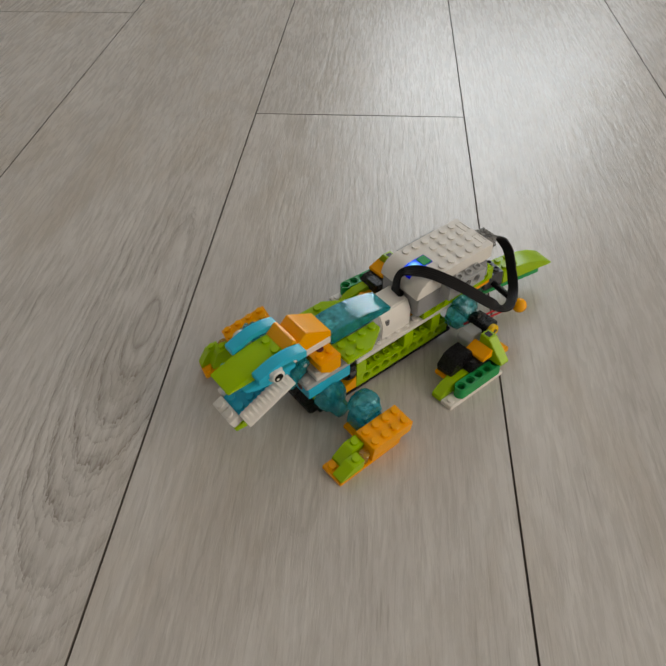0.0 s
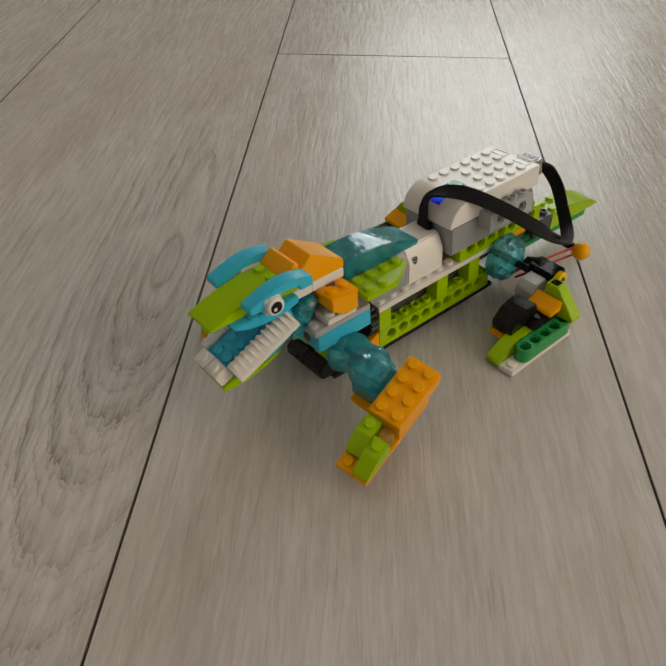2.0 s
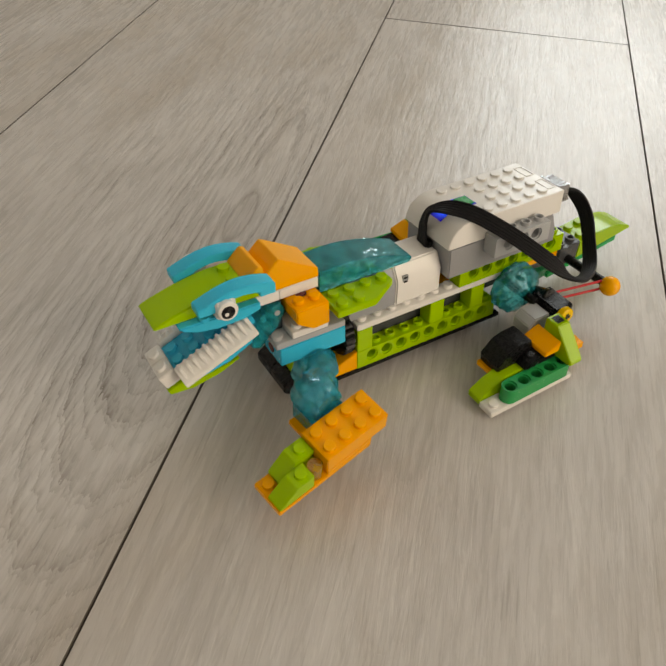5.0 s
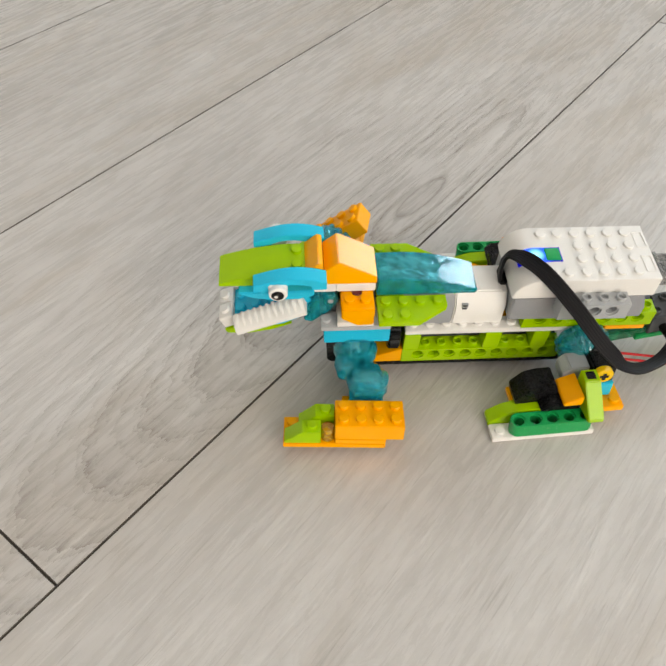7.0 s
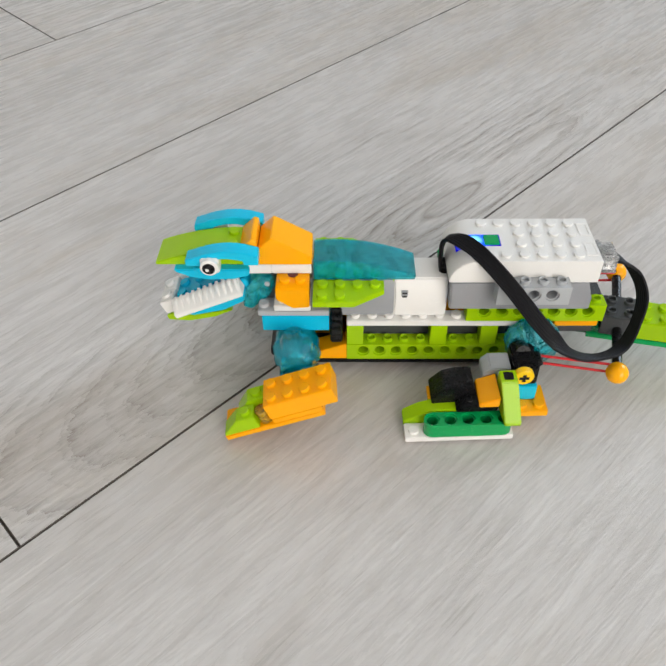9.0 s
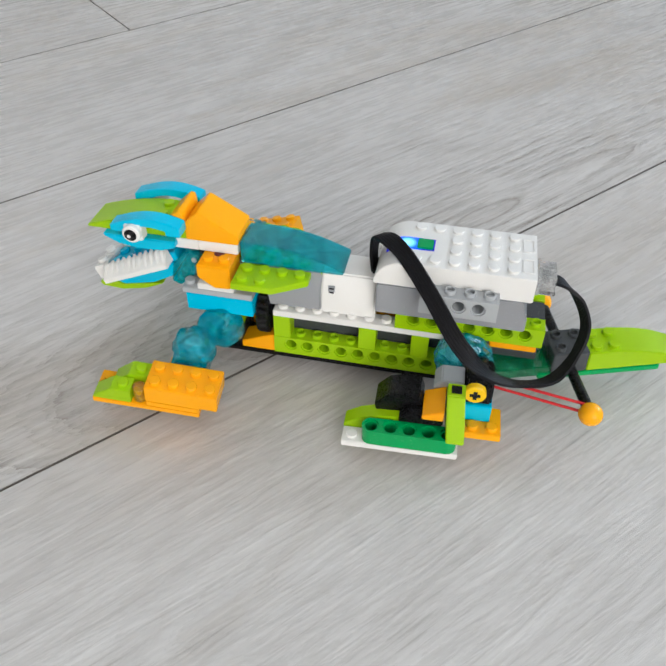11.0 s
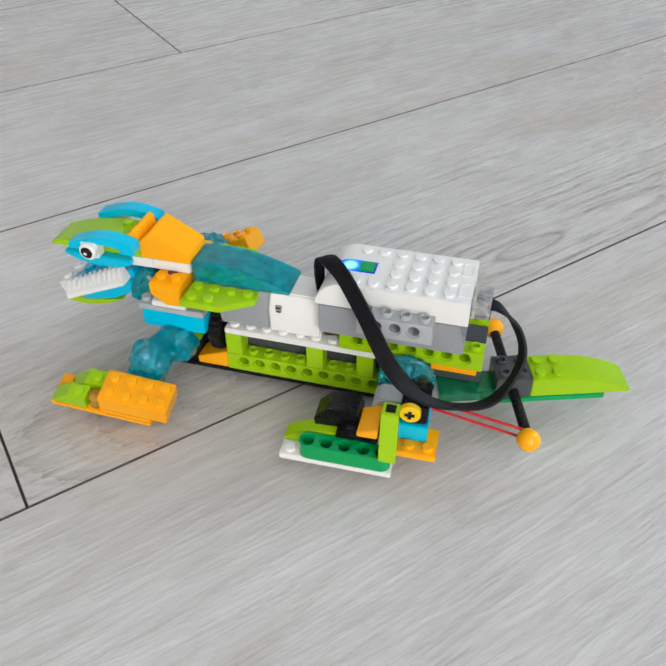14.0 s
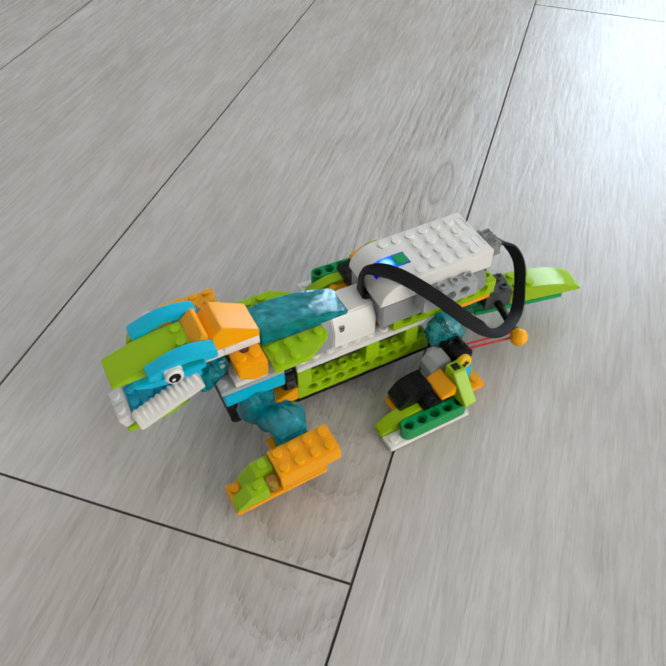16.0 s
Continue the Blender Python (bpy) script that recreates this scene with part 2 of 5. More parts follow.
    b.inputs["Specular IOR Level"].default_value = 0.42
    l.new(c, b.inputs["Base Color"])
    rr = node("ShaderNodeMapRange", To_Min=0.15, To_Max=0.40)
    l.new(fine, rr.inputs["Value"])
    l.new(rr.outputs[0], b.inputs["Roughness"])
    bump = node("ShaderNodeBump", Strength=0.5, Distance=0.0009)
    h = math("ADD", math("MULTIPLY", fine, 0.6), math("ADD", math("MULTIPLY", streak, 0.8), math("MULTIPLY", ring, -0.5)))
    l.new(h, bump.inputs["Height"])
    l.new(bump.outputs["Normal"], b.inputs["Normal"])
    return m


def matte(name, color, rough=0.8, scale=30):
    m, n, l, b = nodes_of(name)
    tc = n.new("ShaderNodeTexCoord")
    noi = n.new("ShaderNodeTexNoise")
    noi.inputs["Scale"].default_value, noi.inputs["Detail"].default_value = scale, 6
    l.new(tc.outputs["Object"], noi.inputs["Vector"])
    mix = n.new("ShaderNodeMix")
    mix.data_type = "RGBA"
    mix.inputs["A"].default_value = (*[c * 0.92 for c in color], 1)
    mix.inputs["B"].default_value = (*color, 1)
    l.new(noi.outputs["Fac"], mix.inputs["Factor"])
    l.new(mix.outputs["Result"], b.inputs["Base Color"])
    b.inputs["Roughness"].default_value = rough
    bump = n.new("ShaderNodeBump")
    bump.inputs["Strength"].default_value, bump.inputs["Distance"].default_value = 0.2, 0.001
    l.new(noi.outputs["Fac"], bump.inputs["Height"])
    l.new(bump.outputs["Normal"], b.inputs["Normal"])
    return m


OAK = floor_material()
JOINT = matte("plank_joint", (0.085, 0.070, 0.058), 0.7)
PAINT = matte("wall_paint", (0.74, 0.72, 0.69))
CEILING = matte("ceiling_paint", (0.82, 0.81, 0.79))
FRAME = matte("window_frame_paint", (0.8, 0.8, 0.8), 0.4)
GLASS, gn, gl, gb = nodes_of("window_glass")
gb.inputs["Transmission Weight"].default_value, gb.inputs["Roughness"].default_value = 1.0, 0.0

# ---- mesh building; lengths in millimetres ----
MM = 0.001


def part(name, bm, material, parent=None, label="", smooth=True):
    me = bpy.data.meshes.new(name)
    bmesh.ops.scale(bm, vec=(MM, MM, MM), verts=bm.verts)
    bmesh.ops.recalc_face_normals(bm, faces=bm.faces)
    bm.to_mesh(me)
    bm.free()
    me.materials.append(material)
    ob = new(name, me)
    ob.parent = parent
    if smooth:
        me.shade_smooth()
        me.set_sharp_from_angle(angle=radians(35))
    return tagged(ob, label) if label else ob


def merge(bm, other):
    """Adds the bmesh other to bm."""
    me = bpy.data.meshes.new("scrap")
    other.to_mesh(me)
    other.free()
    bm.from_mesh(me)
    bpy.data.meshes.remove(me)
    return bm


def box(x0, x1, y0, y1, z0, z1, bevel=0.3, bm=None):
    b = bmesh.new()
    bmesh.ops.create_cube(b, size=1.0)
    for v in b.verts:
        v.co = ((x0 + x1) / 2 + v.co.x * abs(x1 - x0), (y0 + y1) / 2 + v.co.y * abs(y1 - y0), (z0 + z1) / 2 + v.co.z * abs(z1 - z0))
    if bevel:
        bmesh.ops.bevel(b, geom=b.edges[:], offset=bevel, segments=2, affect="EDGES", clamp_overlap=True)
    return merge(bm, b) if bm else b


def prism(points, a0, a1, axis="y", bevel=0.3, bm=None):
    """A polygon in the plane across an axis, pushed along it. Points are (x, z) for y, (y, z) for x, (x, y) for z."""
    b = bmesh.new()

    def at(p, a):
        return {"y": (p[0], a, p[1]), "x": (a, p[0], p[1]), "z": (p[0], p[1], a)}[axis]

    r0 = [b.verts.new(at(p, a0)) for p in points]
    r1 = [b.verts.new(at(p, a1)) for p in points]
    b.faces.new(r0)
    b.faces.new(r1[::-1])
    for i in range(len(points)):
        j = (i + 1) % len(points)
        b.faces.new((r0[j], r0[i], r1[i], r1[j]))
    bmesh.ops.recalc_face_normals(b, faces=b.faces)
    if bevel:
        es = [e for e in b.edges if len(e.link_faces) == 2 and e.calc_face_angle(0) > 0.5]
        bmesh.ops.bevel(b, geom=es, offset=bevel, segments=2, affect="EDGES", clamp_overlap=True)
    return merge(bm, b) if bm else b


def tube(p0, p1, r, seg=18, bm=None, bevel=0.25, r2=None):
    """A cylinder (or cone, with r2) from p0 to p1 with softened rims."""
    b = bmesh.new()
    p0, p1 = Vector(p0), Vector(p1)
    d = p1 - p0
    q = d.to_track_quat("Z", "Y").to_matrix().to_4x4()
    rings = [(0, r - bevel), (bevel, r), (d.length - bevel, r2 or r), (d.length, (r2 or r) - bevel)]
    vs = []
    for h, rr in rings:
        vs.append([b.verts.new(p0 + (q @ Vector((rr * math.cos(2 * math.pi * i / seg), rr * math.sin(2 * math.pi * i / seg), h)))) for i in range(seg)])
    for k in range(3):
        for i in range(seg):
            j = (i + 1) % seg
            b.faces.new((vs[k][i], vs[k][j], vs[k + 1][j], vs[k + 1][i]))
    b.faces.new(vs[0][::-1])
    b.faces.new(vs[3])
    return merge(bm, b) if bm else b


def studs(bm, xs, ys, z, h=1.8, r=2.45):
    for x in xs:
        for y in ys:
            tube((x, y, z - 0.2), (x, y, z + h), r, 16, bm)
    return bm


def hollow_stud(bm, x, y, z, h=1.8):
    seg = 16
    b = bmesh.new()
    prof = [(2.45, -0.2), (2.45, h - 0.2), (2.25, h), (1.75, h), (1.6, h - 0.2), (1.6, 0.1)]
    rows = [[b.verts.new((x + r * math.cos(2 * math.pi * i / seg), y + r * math.sin(2 * math.pi * i / seg), z + k)) for i in range(seg)] for r, k in prof]
    for a, c in zip(rows, rows[1:]):
        for i in range(seg):
            b.faces.new((a[i], a[(i + 1) % seg], c[(i + 1) % seg], c[i]))
    b.faces.new(rows[-1])
    return merge(bm, b)


def beam(x0, x1, y0, y1, z0, z1, holes, zh, axis="y", r=2.5, bm=None):
    """A technic brick: a block pierced along an axis ("y" or "z") by round holes with stepped rims. Holes at x along the row zh (z, or y for axis z)."""
    b = bmesh.new()
    seg = 16
    lo, hi = (z0, z1) if axis == "y" else (y0, y1)
    a0, a1 = (y0, y1) if axis == "y" else (z0, z1)

    def at(x, k, a):
        return (x, a, k) if axis == "y" else (x, k, a)

    edges = sorted(holes)
    cuts = [x0] + [(p + q) / 2 for p, q in zip(edges, edges[1:])] + [x1]
    for n_, hx in enumerate(edges):
        xa, xb = cuts[n_], cuts[n_ + 1]
        loops = []
        for a, inner in ((a0, a0 + 0.8), (a1, a1 - 0.8)):
            outer, rim, rim_in, bore = [], [], [], []
            for i in range(seg):
                t = 2 * math.pi * (i + 0.5) / seg
                c, s = math.cos(t), math.sin(t)
                kx = (xb - hx) / c if c > 0 else (xa - hx) / c
                kz = (hi - zh) / s if s > 0 else (lo - zh) / s
                kk = min(abs(kx), abs(kz))
                outer.append(b.verts.new(at(hx + c * kk, zh + s * kk, a)))
                rim.append(b.verts.new(at(hx + c * (r + 0.65), zh + s * (r + 0.65), a)))
                rim_in.append(b.verts.new(at(hx + c * (r + 0.6), zh + s * (r + 0.6), inner)))
                bore.append(b.verts.new(at(hx + c * r, zh + s * r, inner)))
            corners = [b.verts.new(at(x, k, a)) for x, k in ((xb, hi), (xa, hi), (xa, lo), (xb, lo))]
            for i in range(seg):
                j = (i + 1) % seg
                for p, q in ((outer, rim), (rim, rim_in), (rim_in, bore)):
                    b.faces.new((p[i], p[j], q[j], q[i]))
            for i in range(seg):
                j = (i + 1) % seg
                ci, cj = outer[i].co, outer[j].co
                for cv in corners:
                    d1, d2 = (cv.co - ci), (cv.co - cj)
                    if d1.length > 1e-6 and d2.length > 1e-6 and abs(d1.normalized().dot(d2.normalized())) < 0.05:
                        b.faces.new((outer[i], outer[j], cv))
            loops.append(bore)
        for i in range(seg):
            j = (i + 1) % seg
            b.faces.new((loops[0][i], loops[0][j], loops[1][j], loops[1][i]))
    # outer skin along the other four sides
    ring = [(x0, lo), (x1, lo), (x1, hi), (x0, hi)]
    for (xa, ka), (xb, kb) in zip(ring, ring[1:] + ring[:1]):
        b.faces.new([b.verts.new(at(*v)) for v in ((xa, ka, a0), (xb, kb, a0), (xb, kb, a1), (xa, ka, a1))])
    bmesh.ops.remove_doubles(b, verts=b.verts, dist=0.001)
    return merge(bm, b) if bm else b


def liftarm(holes, yc, r, z0, z1, bore=2.5):
    """A round-ended beam lying flat, pierced upwards by holes at x, with thin rims."""
    b = bmesh.new()
    seg = 16
    hs = sorted(holes)
    for n_, hx in enumerate(hs):
        ends = []
        for z, zin in ((z0, z0 + 0.9), (z1, z1 - 0.9)):
            outer, rim, step, hole = [], [], [], []
            for i in range(seg):
                t = 2 * math.pi * i / seg
                c, s_ = math.cos(t), math.sin(t)
                if (n_ == 0 and c < -1e-6) or (n_ == len(hs) - 1 and c > 1e-6):
                    ox, oy = r * c, r * s_
                else:
                    k = r / max(abs(c), abs(s_))
                    ox, oy = k * c, k * s_
                outer.append(b.verts.new((hx + ox, yc + oy, z)))
                rim.append(b.verts.new((hx + (bore + 0.75) * c, yc + (bore + 0.75) * s_, z)))
                step.append(b.verts.new((hx + (bore + 0.7) * c, yc + (bore + 0.7) * s_, zin)))
                hole.append(b.verts.new((hx + bore * c, yc + bore * s_, zin)))
            for i in range(seg):
                j = (i + 1) % seg
                for p, q in ((outer, rim), (rim, step), (step, hole)):
                    b.faces.new((p[i], p[j], q[j], q[i]))
            ends.append(hole)
        for i in range(seg):
            j = (i + 1) % seg
            b.faces.new((ends[0][i], ends[0][j], ends[1][j], ends[1][i]))
    bmesh.ops.remove_doubles(b, verts=b.verts, dist=0.001)
    rim_edges = [e for e in b.edges if len(e.link_faces) == 1]
    bmesh.ops.bridge_loops(b, edges=rim_edges)
    return b


def lathe(profile, centre, axis="y", seg=32, wave=0.0, waves=8):
    """A turned shape: profile of (radius, along). wave makes a lobed outline."""
    b = bmesh.new()
    rows = []
    for r, a in profile:
        row = []
        for i in range(seg):
            t = 2 * math.pi * i / seg
            rr = r * (1 + wave * math.cos(waves * t))
            c, s = rr * math.cos(t), rr * math.sin(t)
            p = {"y": (c, a, s), "x": (a, c, s), "z": (c, s, a)}[axis]
            row.append(b.verts.new(Vector(p) + Vector(centre)))
        rows.append(row)
    for p, q in zip(rows, rows[1:]):
        for i in range(seg):
            b.faces.new((p[i], p[(i + 1) % seg], q[(i + 1) % seg], q[i]))
    b.faces.new(rows[0])
    b.faces.new(rows[-1][::-1])
    return b


def ribbon(points, width_dir, width, thick, ribs=6):
    """A flat cable: a ribbed strip swept through points, its flat side spanned by the matching width directions."""
    b = bmesh.new()
    # smooth the path by Catmull-Rom
    pts, dirs = [], []
    n_ = len(points)
    for i in range(n_ - 1):
        p = [Vector(points[max(0, min(n_ - 1, i + k))]) for k in (-1, 0, 1, 2)]
        for s in range(8):
            t = s / 8
            pts.append(0.5 * ((2 * p[1]) + (p[2] - p[0]) * t + (2 * p[0] - 5 * p[1] + 4 * p[2] - p[3]) * t * t + (3 * p[1] - p[0] - 3 * p[2] + p[3]) * t ** 3))
            dirs.append(Vector(width_dir[i]).lerp(Vector(width_dir[i + 1]), t))
    pts.append(Vector(points[-1]))
    dirs.append(Vector(width_dir[-1]))
    prof = []
    m_ = ribs * 4
    for k in range(m_ + 1):
        u = k / m_ * 2 - 1
        prof.append((u * width / 2, thick / 2 * (0.72 + 0.28 * abs(math.sin(math.pi * ribs * (u + 1) / 2)))))
    outline = prof + [(u, -h) for u, h in reversed(prof)]
    rows = []
    for i, p in enumerate(pts):
        tan = (pts[min(i + 1, len(pts) - 1)] - pts[max(i - 1, 0)]).normalized()
        w = (dirs[i] - tan * dirs[i].dot(tan)).normalized()
        nn = tan.cross(w)
        rows.append([b.verts.new(p + w * u + nn * h) for u, h in outline])
    for p, q in zip(rows, rows[1:]):
        for i in range(len(outline)):
            j = (i + 1) % len(outline)
            b.faces.new((p[i], p[j], q[j], q[i]))
    b.faces.new(rows[0])
    b.faces.new(rows[-1][::-1])
    return b


def plate(name, mat, x0, x1, y0, y1, z0, z1, parent, stud_x=(), stud_y=(), label="", bevel=0.3):
    bm = box(x0, x1, y0, y1, z0, z1, bevel)
    if stud_x:
        studs(bm, stud_x, stud_y, z1)
    return part(name, bm, mat, parent, label)


# ---- room shell ----
def slab(name, x0, x1, y0, y1, z0, z1, mat, label, category):
    ob = part(name, box(x0 * 1000, x1 * 1000, y0 * 1000, y1 * 1000, z0 * 1000, z1 * 1000, 0), mat, None, label, smooth=False)
    return tagged(ob, "", category, "", "structure")


def pierced_wall(name, along, a0, a1, h, opening, at0, at1, mat, label):
    """A wall with one opening (a0, a1, z0, z1). along: 'x' or 'y'."""
    oa0, oa1, oz0, oz1 = opening
    bm = bmesh.new()
    for p0, p1, z0, z1 in ((a0, oa0, 0, h), (oa1, a1, 0, h), (oa0, oa1, 0, oz0), (oa0, oa1, oz1, h)):
        if z1 - z0 < 1e-4:
            continue
        q = (p0, p1, at0, at1) if along == "x" else (at0, at1, p0, p1)
        box(*[k * 1000 for k in q], z0 * 1000, z1 * 1000, 0, bm)
    return tagged(part(name, bm, mat, None, label, smooth=False), "", "wall", "", "structure")


pierced_wall("wall_north", "x", RX0, RX1, RZ, (WINX0, WINX1, WINZ0, WINZ1), RY1, RY1 + 0.25, PAINT, "pale painted plaster wall with a window opening")
pierced_wall("wall_east", "y", RY0, RY1, RZ, (FILLX0, FILLX1, 0.02, FILLZ1), RX1, RX1 + 0.25, PAINT, "pale painted plaster wall with an opening added for fill light")
slab("wall_south", RX0, RX1, RY0 - 0.2, RY0, 0, RZ, PAINT, "plain pale painted plaster wall", "wall")
slab("wall_west", RX0 - 0.2, RX0, RY0, RY1, 0, RZ, PAINT, "plain pale painted plaster wall", "wall")
slab("ceiling", RX0 - 0.2, RX1 + 0.25, RY0 - 0.2, RY1 + 0.25, RZ + 0.002, RZ + 0.2, CEILING, "plain white painted ceiling of the room", "ceiling")


def window(name, m, w, h, label):
    root = tagged(new(name), label, "window", "", "structure")
    root.matrix_world = m
    fr = bmesh.new()
    t = 60
    for a in ((-w / 2, -w / 2 + t, 0, h), (w / 2 - t, w / 2, 0, h), (-w / 2 + t, w / 2 - t, 0, t), (-w / 2 + t, w / 2 - t, h - t, h), (-t / 2, t / 2, t, h - t)):
        box(a[0], a[1], -30, 30, a[2], a[3], 3, fr)
    part("window_frame", fr, FRAME, root)
    for s in (-1, 1):
        g = part("pane", box(min(s * 30, s * (w / 2 - t)), max(s * 30, s * (w / 2 - t)), -3, 3, t, h - t, 0), GLASS, root, smooth=False)
        g.visible_shadow = False
    return root


window("window_1", pose((WINX0 + WINX1) / 2, RY1 + 0.15, WINZ0), (WINX1 - WINX0) * 1000, (WINZ1 - WINZ0) * 1000, "white framed window with two clear panes")
window("fill_window", pose(RX1 + 0.15, (FILLX0 + FILLX1) / 2, 0.02, 0, 0, 90), (FILLX1 - FILLX0) * 1000, (FILLZ1 - 0.02) * 1000, "white framed glazed door, unseen, added for fill light")

# ---- the floor: laminate planks, each a piece of its own ----
PLANK_L = 1.38
floor = slab("floor", RX0, RX1, RY0, RY1, -0.03, -0.0035, JOINT, "whitewashed oak laminate floor with dark joints", "floor")
floor_ends = {-1: -0.6544, 0: 0.0, -3: -0.3946, 1: -0.93, -2: 0.31, -4: 0.11, 2: 0.42, 3: -0.22}     # one end joint of each row


def plank_mesh(w, length):
    b = box(0.2, w * 1000 - 0.2, 0.2, length * 1000 - 0.2, -3.4, 0, 0)
    top = [e for e in b.edges if all(v.co.z > -1e-6 for v in e.verts)]
    bmesh.ops.bevel(b, geom=top, offset=0.5, segments=1, affect="EDGES")
    for f in b.faces:
        f.normal_update()
        f.material_index = 0 if f.normal.z > 0.9 else 1     # the pressed groove is dark
    return b


rng = random.Random(5)
meshes = {}
row = math.floor(RX0 / PLANKW)
while row * PLANKW < RX1 - 1e-6:
    xa, xb = max(row * PLANKW, RX0), min((row + 1) * PLANKW, RX1)
    y = floor_ends.get(row, rng.uniform(-1.2, 0.2))
    while y > RY0:
        y -= PLANK_L
    while y < RY1:
        ya, yb = max(y, RY0), min(y + PLANK_L, RY1)
        key = (round(xb - xa, 4), round(yb - ya, 4))
        if yb - ya > 0.01 and xb - xa > 0.01:
            if key not in meshes:
                ob = part("plank", plank_mesh(*key), OAK, floor, smooth=False)
                ob.data.materials.append(JOINT)
                meshes[key] = ob.data
            else:
                ob = new("plank", meshes[key])
                ob.parent = floor
            ob.location = (xa, ya, 0)
        y += PLANK_L
    row += 1

# ---- the toy: x forward, y to its left, z up, from the front foot of its long beam ----
robot = tagged(new("toy_robot"), "colourful plastic brick reptile robot crawling on the floor", "toy robot")


def both(fn):
    for s in (1, -1):
        fn(s)


def yy(s, a, b):
    return (a, b) if s > 0 else (-b, -a)


# long chassis
part("base_plate", box(-84, 30, -14.9, 14.9, -5.0, -2.65, 0.4), BLACK, robot, "black plate under the body")


def side(s):
    y0, y1 = yy(s, 6.5, 14.5)
    bm = beam(-80, 0, y0, y1, -2.6, 7, [-8.0 * k for k in range(1, 10)], 2.8)
    for k in (1, 2, 3, 4, 6, 7, 9):
        hollow_stud(bm, -4 - 8 * k, (y0 + y1) / 2, 7)
    part("side_beam", bm, LIME, robot, "lime beam with a row of round holes")
    for x0, x1 in ((-8, 0), (-48, -40), (-72, -64)):
        part("brick", box(x0 + 0.05, x1 - 0.05, y0, y1, 7.05, 19.2, 0.25), LIME, robot)
    bm = box(-88, 0, y0, y1, 19.25, 22.4, 0.3)
    studs(bm, [-4 - 8 * k for k in range(7)], [(y0 + y1) / 2], 22.4)
    part("rail_plate", bm, WHITE, robot, "white plate with a row of studs")
    bm = beam(-120, -56, y0, y1, 22.45, 32, [-56 - 8.0 * k for k in range(1, 8)], 28)
    hollow_stud(bm, -116, (y0 + y1) / 2, 32)
    part("upper_beam", bm, LIME, robot, "lime beam carrying the hub")
    part("spacer_plate", box(-118, -98, y0, y1, 19.25, 22.4, 0.3), ORANGE, robot)


both(side)
part("core", box(-78, -2, -6.4, 6.4, -2.5, 16, 0.3), DARK, robot)
part("inner_plate", box(-78, -6, -8.2, 8.2, 16.1, 19.1, 0.3), ORANGE, robot)
part("rear_block", box(-120, -80.2, -6.2, 6.2, 8, 31.8, 0.4), DARK, robot)

# hub
hb = prism([(-47, 31.5), (-111, 31.5), (-111, 38), (-108, 47.2), (-47, 47.2)], -16.5, 16.5, "y", 0.5)
hub = part("hub", hb, GREY, robot, "grey hub box with a white studded lid")
cap = [(-111.5, 47.4), (-111.5, 59.0), (-58, 59.0)]
cap += [(-58 + 12.5 * math.sin(a), 47.7 + 11.3 * math.cos(a)) for a in [math.pi / 2 * i / 7 for i in range(1, 8)]] + [(-45.5, 47.4)]
bm = prism(cap, -16.8, 16.8, "y", 0.7)
for ix in range(6):
    for y in (-12, -4, 4, 12):
        if ix < 1 and abs(y) < 6 or ix < 2 and abs(y) < 6:
            continue
        studs(bm, [-62 - 8 * ix], [y], 59.0, 1.1)
part("lid", bm, WHITE, hub, "white hub lid with round studs")
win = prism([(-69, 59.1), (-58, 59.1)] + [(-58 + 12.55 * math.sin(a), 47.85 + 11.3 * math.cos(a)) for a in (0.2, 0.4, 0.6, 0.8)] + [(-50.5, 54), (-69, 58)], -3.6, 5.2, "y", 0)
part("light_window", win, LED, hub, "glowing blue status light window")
part("button", box(-68.4, -61.6, -2.8, 4.4, 58.4, 59.7, 0.3), GREEN, hub, "dark green power button")
for y0, y1 in ((-12.5, -2.5), (2.5, 12.5)):
    bm = bmesh.new()
    for a in ((-110.6, -105.6, y0, y0 + 0.7), (-110.6, -105.6, y1 - 0.7, y1), (-110.6, -109.9, y0 + 0.7, y1 - 0.7), (-106.3, -105.6, y0 + 0.7, y1 - 0.7)):
        box(*a, 58.8, 59.3, 0.1, bm)
    part("lid_catch", bm, WHITE, hub)
bm = bmesh.new()
box(-100, -111.7, -10, 10, 50, 56.5, 0.6, bm)
part("rear_panel", bm, WHITE, hub)
socket = part("cable_socket", box(-113.5, -111.8, 0, 13, 49, 59, 0.3), CLEAR, hub, "clear plastic cable plug")
part("plug_base", box(-120, -113.6, 0.2, 13, 49.6, 51, 0.3), CLEAR, hub)
for k in range(5):
    part("plug_rib", box(-119.5, -113.6, 0.6 + k * 2.6, 2.2 + k * 2.6, 51.2, 58.2, 0.2), CLEAR, hub)


def hub_side(s):
    y0, y1 = yy(s, 16.6, 24.5)
    bm = beam(-98, -66, y0, y1, 41, 50.6, [-74, -82, -90], 46.2)
    for k in range(4):
        hollow_stud(bm, -70 - 8 * k, (y0 + y1) / 2, 50.6)
    part("side_brick", bm, LIGHT_GREY, robot, "light grey brick with holes and studs")


both(hub_side)

# motor
sec = [(-11.5, 23), (11.5, 23), (12, 36), (8, 43.2), (-8, 43.2), (-12, 36)]
part("motor_rear", prism(sec, -46.5, -22, "x", 0.7), WHITE, robot, "white rounded motor casing")
bm = prism([(y * 0.985, 23 + (z - 23) * 0.985) for y, z in sec], -21.9, 3, "x", 0.7)
part("motor_front", bm, GREY, robot, "grey front of the motor")
bm = box(-28.2, -25.2, 10.6, 11.9, 34.2, 38.2, 0.1)
mark = part("motor_mark", bm, GREY, robot, "small grey square moulded mark")
